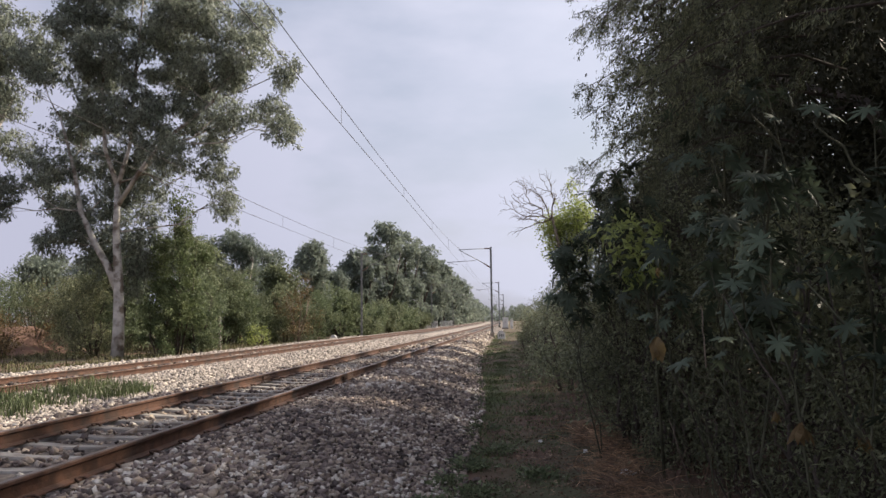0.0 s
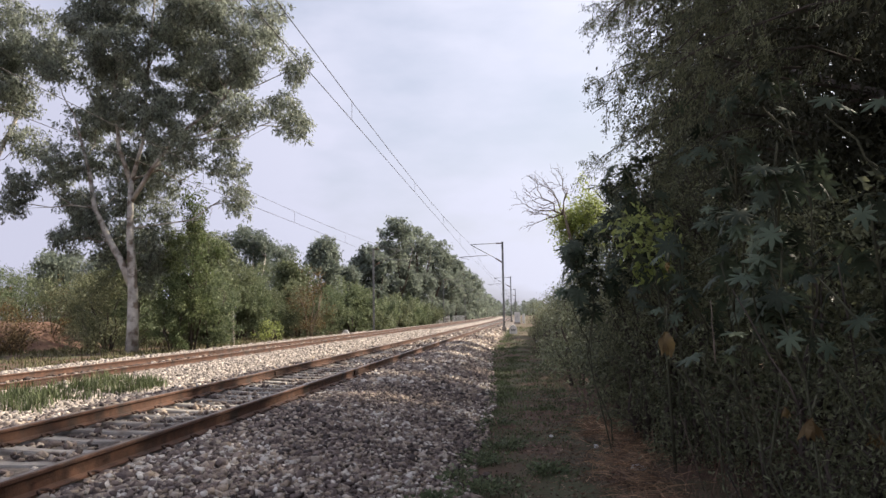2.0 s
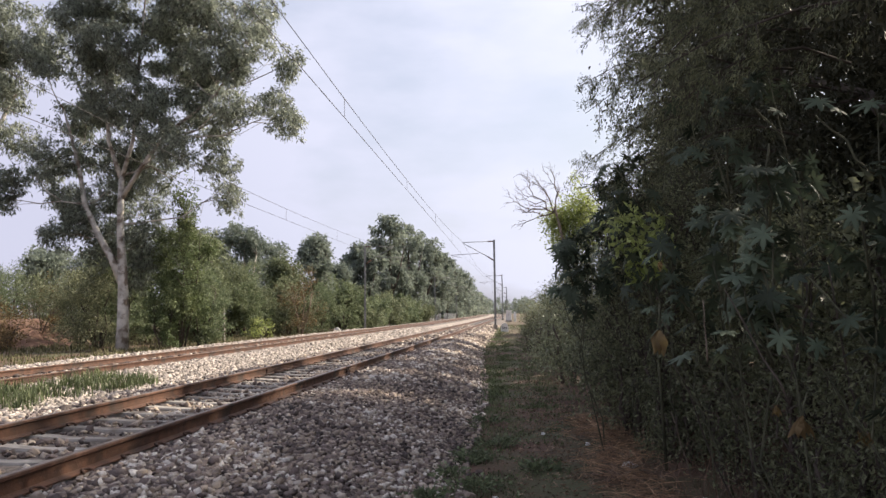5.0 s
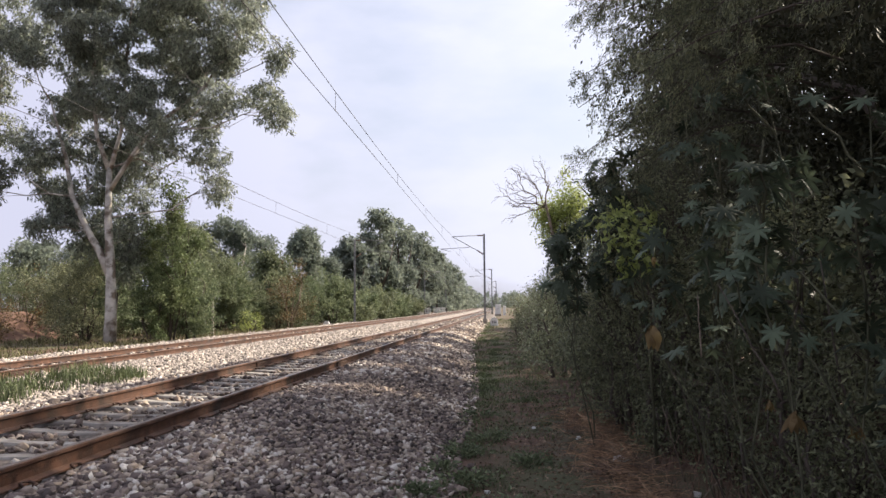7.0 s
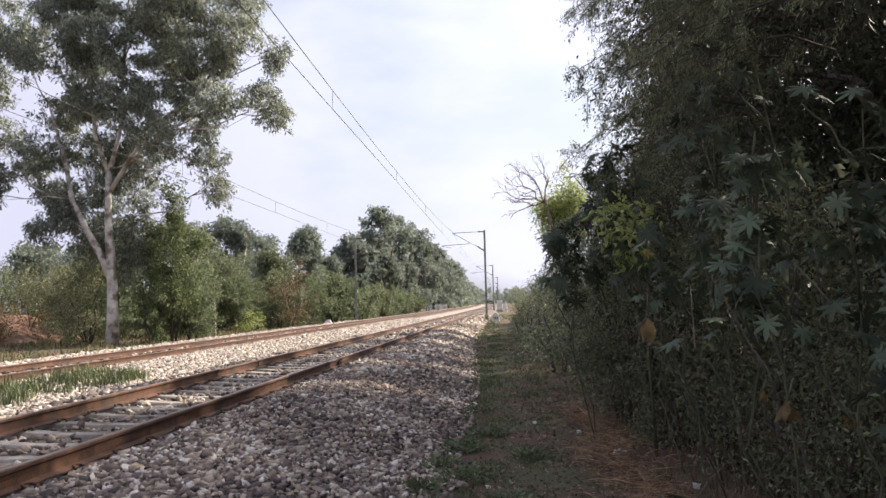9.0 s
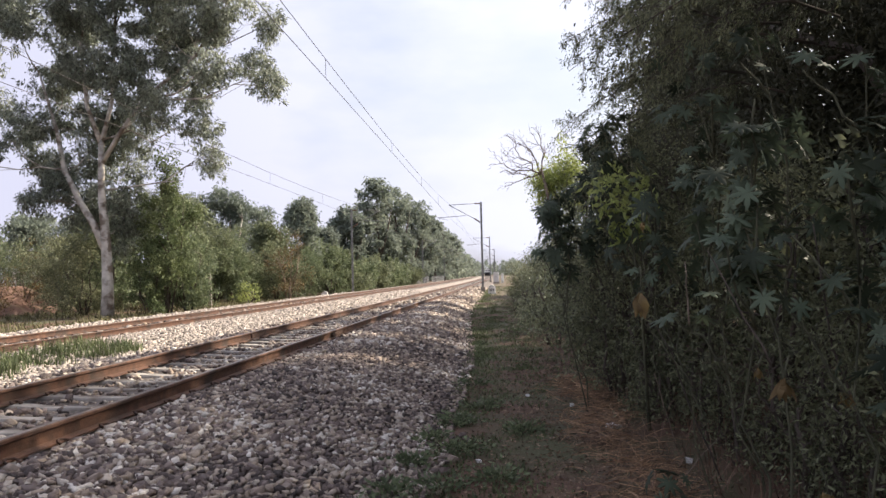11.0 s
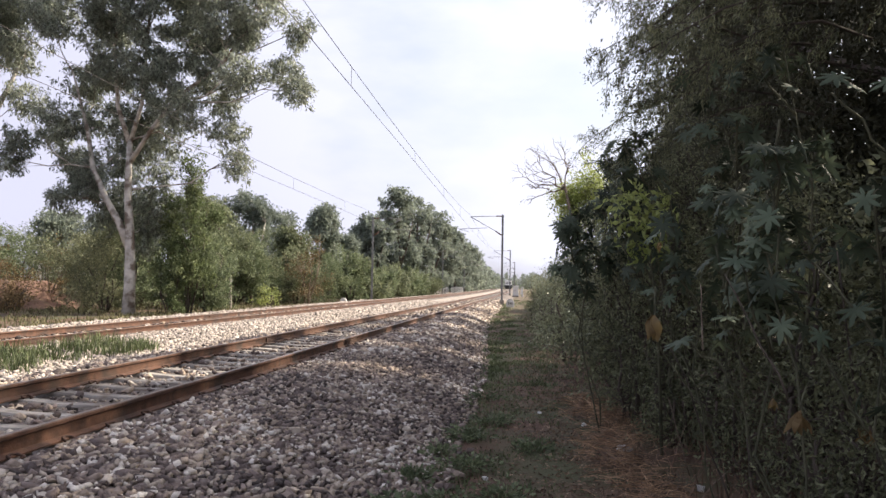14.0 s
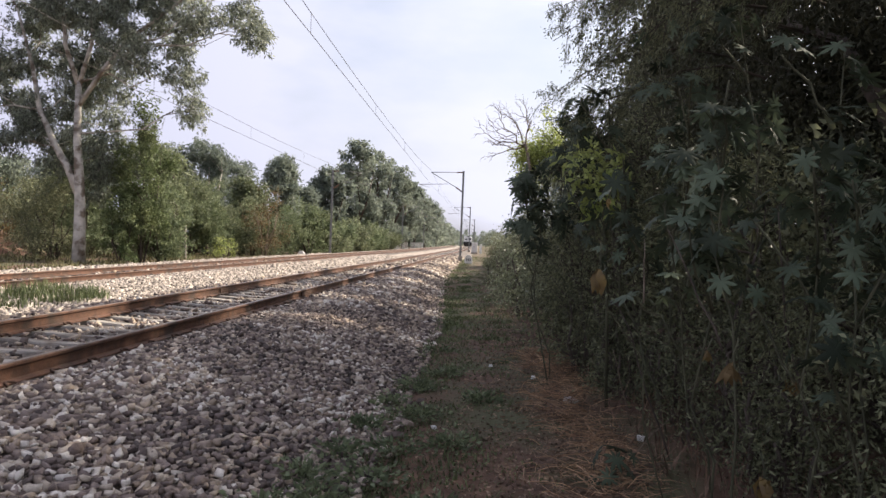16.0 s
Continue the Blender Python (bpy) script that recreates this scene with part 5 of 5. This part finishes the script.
for _k, (_x, _y, _q) in enumerate([(-0.95, 5.0, 0.16), (-0.72, 5.5, 0.2), (-0.62, 6.2, 0.2), (-0.9, 4.3, 0.14), (-1.35, 4.2, 0.1), (-0.45, 4.4, 0.2), (-0.2, 5.0, 0.18), (-0.55, 7.4, 0.18), (-0.66, 8.6, 0.18), (-0.15, 6.4, 0.16), (0.15, 4.7, 0.14), (-0.4, 9.6, 0.2), (-0.6, 11.5, 0.22), (0.1, 8.2, 0.15), (-0.75, 3.7, 0.16), (-0.3, 3.6, 0.2), (-1.15, 4.6, 0.16), (-1.1, 5.3, 0.14), (-1.0, 5.9, 0.16), (-1.3, 3.8, 0.15), (-0.95, 6.8, 0.14), (-0.85, 7.8, 0.15), (-1.05, 4.05, 0.16)]):
    weed(_x, _y, _q * 1.3, 190, 520 + _k, (bed_z(_x) + 0.02) if _x < -0.76 else None)


def pebble(x, y, s, seed):
    root = thing("white_stone", pose(x, y, ground_z(x, y) + s * 0.3, 8, 5, seed * 40), "pale loose stone lying in the dead leaves", "stone", "loose pale stones")
    part("stone_body", mesh_of("stone_body", STONE_BASES[seed % 8] * s, [tuple(int(i) for i in t) for t in STONE_FACES[seed % 8]], M_WHITE), root)


for _k, (_x, _y, _q) in enumerate([(1.04, 8.3, 0.07), (0.75, 9.8, 0.035), (1.5, 6.9, 0.05), (-0.35, 7.1, 0.03), (0.2, 10.5, 0.03)]):
    pebble(_x, _y, _q, _k)


def withered_leaf(p, size, seed, mat, label):
    """A dried palmate leaf, its lobes folded and hanging from the stalk."""
    rng = np.random.default_rng(seed)
    root = thing("yellow_leaf" if mat is M_YELLOW else "withered_leaf", pose(*p, 0, 0, rng.uniform(-40, 40)), label, "leaf", "withered leaves")
    v, f = tube([(0.02, 0.05, size * 0.9), (0.01, 0.02, size * 0.5), (0, 0, 0)], [0.004, 0.0035, 0.003], 5)
    part("stalk", mesh_of("stalk", v, f, M_STALK, True), root)
    for k in range(6):
        a, L = radians(-17 + 6 * k + rng.normal(0, 5)), size * rng.uniform(0.7, 1.1)
        w = size * rng.uniform(0.1, 0.17)
        d = Vector((math.sin(a), rng.normal(0, 0.18), -math.cos(a)))
        s = Vector((math.cos(a), rng.normal(0, 0.5), math.sin(a))) * w
        rows = []
        for t, q in ((0, 0.15), (0.25, 0.7), (0.5, 1.0), (0.75, 0.65), (1.0, 0.08)):
            o = d * L * t + Vector((0, 0.03 * math.sin(t * 4 + k), 0))
            rows += [o - s * q, o + Vector((0, -0.25 * w, 0)) * q, o + s * q]
        fs = [(3 * r + e, 3 * r + e + 1, 3 * r + e + 4, 3 * r + e + 3) for r in range(4) for e in (0, 1)]
        part("lobe", mesh_of("lobe", rows, fs, mat, True), root)


withered_leaf((0.70, 4.6, 1.0), 0.165, 1, M_YELLOW, "yellow withered castor leaf hanging from its stalk")
withered_leaf((1.16, 4.1, 0.64), 0.06, 2, M_YELLOW, "small yellowed leaf hanging in the shade")
withered_leaf((1.24, 4.0, 0.6), 0.12, 3, M_RUSTLEAF, "rust-brown withered leaf hanging in the shade")
withered_leaf((1.52, 4.0, 0.53), 0.07, 4, M_YELLOW, "small yellowed leaf hanging in the shade")
withered_leaf((1.42, 4.0, 0.06), 0.12, 5, M_YELLOW, "yellow withered castor leaf near the ground")
withered_leaf((0.84, 5.2, 1.44), 0.07, 6, M_YELLOW, "small yellowed leaf hanging in the shade")


def cane(a, b, r, label, mat):
    root = thing("dead_plant", pose(*a), label, "plant", "dead plants")
    rng = np.random.default_rng(int(a[1] * 100))
    v, f = tube(wander((0, 0, 0), Vector(b) - Vector(a), 5, 0.02, rng), [r, r, r * 0.9, r * 0.8, r * 0.7, r * 0.5], 6)
    part("shaft", mesh_of("shaft", v, f, mat, True), root)


cane((0.89, 4.3, 0.84), (0.88, 4.3, 1.17), 0.0042, "thin pale bare stem hanging among dark leaves", M_TWIG)
cane((1.25, 4.9, -0.57), (0.71, 4.64, 1.16), 0.005, "slender dark stalk bearing a yellowed leaf", M_STALK)
cane((1.52, 7.4, -0.58), (1.28, 7.2, 0.18), 0.006, "thin pale dry cane leaning from the thicket", M_TWIG)
cane((1.32, 4.36, 0.6), (1.05, 4.5, 1.23), 0.006, "thin grey slanting stem among dark leaves", M_BARK_DARK)
cane((1.6, 6.3, -0.56), (1.1, 6.2, 0.7), 0.007, "thin grey slanting stem among dark leaves", M_BARK_DARK)
cane((2.3, 5.2, -0.5), (1.95, 5.3, 1.4), 0.009, "thin grey slanting stem among dark leaves", M_BARK_DARK)
cane((1.3, 6.4, -0.58), (1.75, 6.6, -0.2), 0.005, "thin pale dry cane leaning from the thicket", M_TWIG)


# ---- red bank and wall at the far left ----
def red_bank():
    v, f = [], []
    n, m = 26, 12
    for j in range(m + 1):
        for i in range(n + 1):
            x, y = -52 + 24 * i / n, 39 + 10 * j / m
            q = math.sin(math.pi * min(1, max(0, j / m))) * smooth((x + 52) / 6) * smooth((-28.2 - x) / 4)
            v.append((x, y, -0.9 + 1.9 * q + (0.35 * noise.noise((x * 0.6, y * 0.6, 1)) + 0.12 * noise.noise((x * 2.6, y * 2.6, 4))) * min(1, q * 3)))
    w = n + 1
    for j in range(m):
        for i in range(n):
            f.append((j * w + i, j * w + i + 1, (j + 1) * w + i + 1, (j + 1) * w + i))
    thing("earth_bank", pose(0, 0, 0), "bare red earth bank with dry scrub beyond the line", "bank", kind="structure", data=mesh_of("earth_bank", v, f, M_REDEARTH, True))
    for k, (x, y, r, h) in enumerate([(-29.8, 38.6, 1.6, 2.6), (-32.2, 37.6, 1.3, 2.0), (-36, 38.6, 1.8, 2.8), (-31, 43.5, 1.8, 4.6), (-34, 43.0, 1.8, 4.0), (-38.5, 43.0, 2.0, 4.6), (-34.3, 36.8, 1.2, 1.6), (-28.6, 36.6, 1.1, 1.6)]):
        bush((x, y, -0.8), r, "dry rust-brown scrub bush on red earth", M_RUSTLEAF, 560 + k, "scrub_bush", h, 60, (0.14, 0.07))


red_bank()


def small_house():
    root = thing("small_house", pose(-41.5, 61, -0.8, 0, 0, 24), "pale whitewashed hut half hidden behind trees", "house")
    bm = bmesh.new()
    for sx, sy, at in ((5.0, 0.25, (0, -1.6, 0)), (5.0, 0.25, (0, 1.6, 0)), (0.25, 2.95, (-2.375, 0, 0)), (0.25, 2.95, (2.375, 0, 0))):
        box_bm(sx, sy, 3.4, at, 0, bm)
    part("wall", bm_mesh("wall", bm, M_WHITE), root)
    part("roof", bm_mesh("roof", box_bm(5.5, 3.9, 0.18, (0, 0, 3.4), 0.02), M_CONCRETE), root)
    part("door", bm_mesh("door", box_bm(0.9, 0.06, 2.05, (-1.2, -1.74, 0.05), 0.01), M_BARK_DARK), root)
    w = part("window", bm_mesh("window", box_bm(1.0, 0.06, 1.0, (1.0, -1.74, 1.1), 0.01), M_WHITE), root)
    part("pane", bm_mesh("pane", box_bm(0.8, 0.03, 0.8, (1.0, -1.775, 1.2), 0.004), M_GLASS), w)


small_house()


def motions():
    walk(LOCO, [(t, pose(-4.64 + bend(670 - 25.0 * t), 670 - 25.0 * t, 0, 0, 0, math.degrees((590 - 25.0 * t) / 8600))) for t in range(17)])


motions()
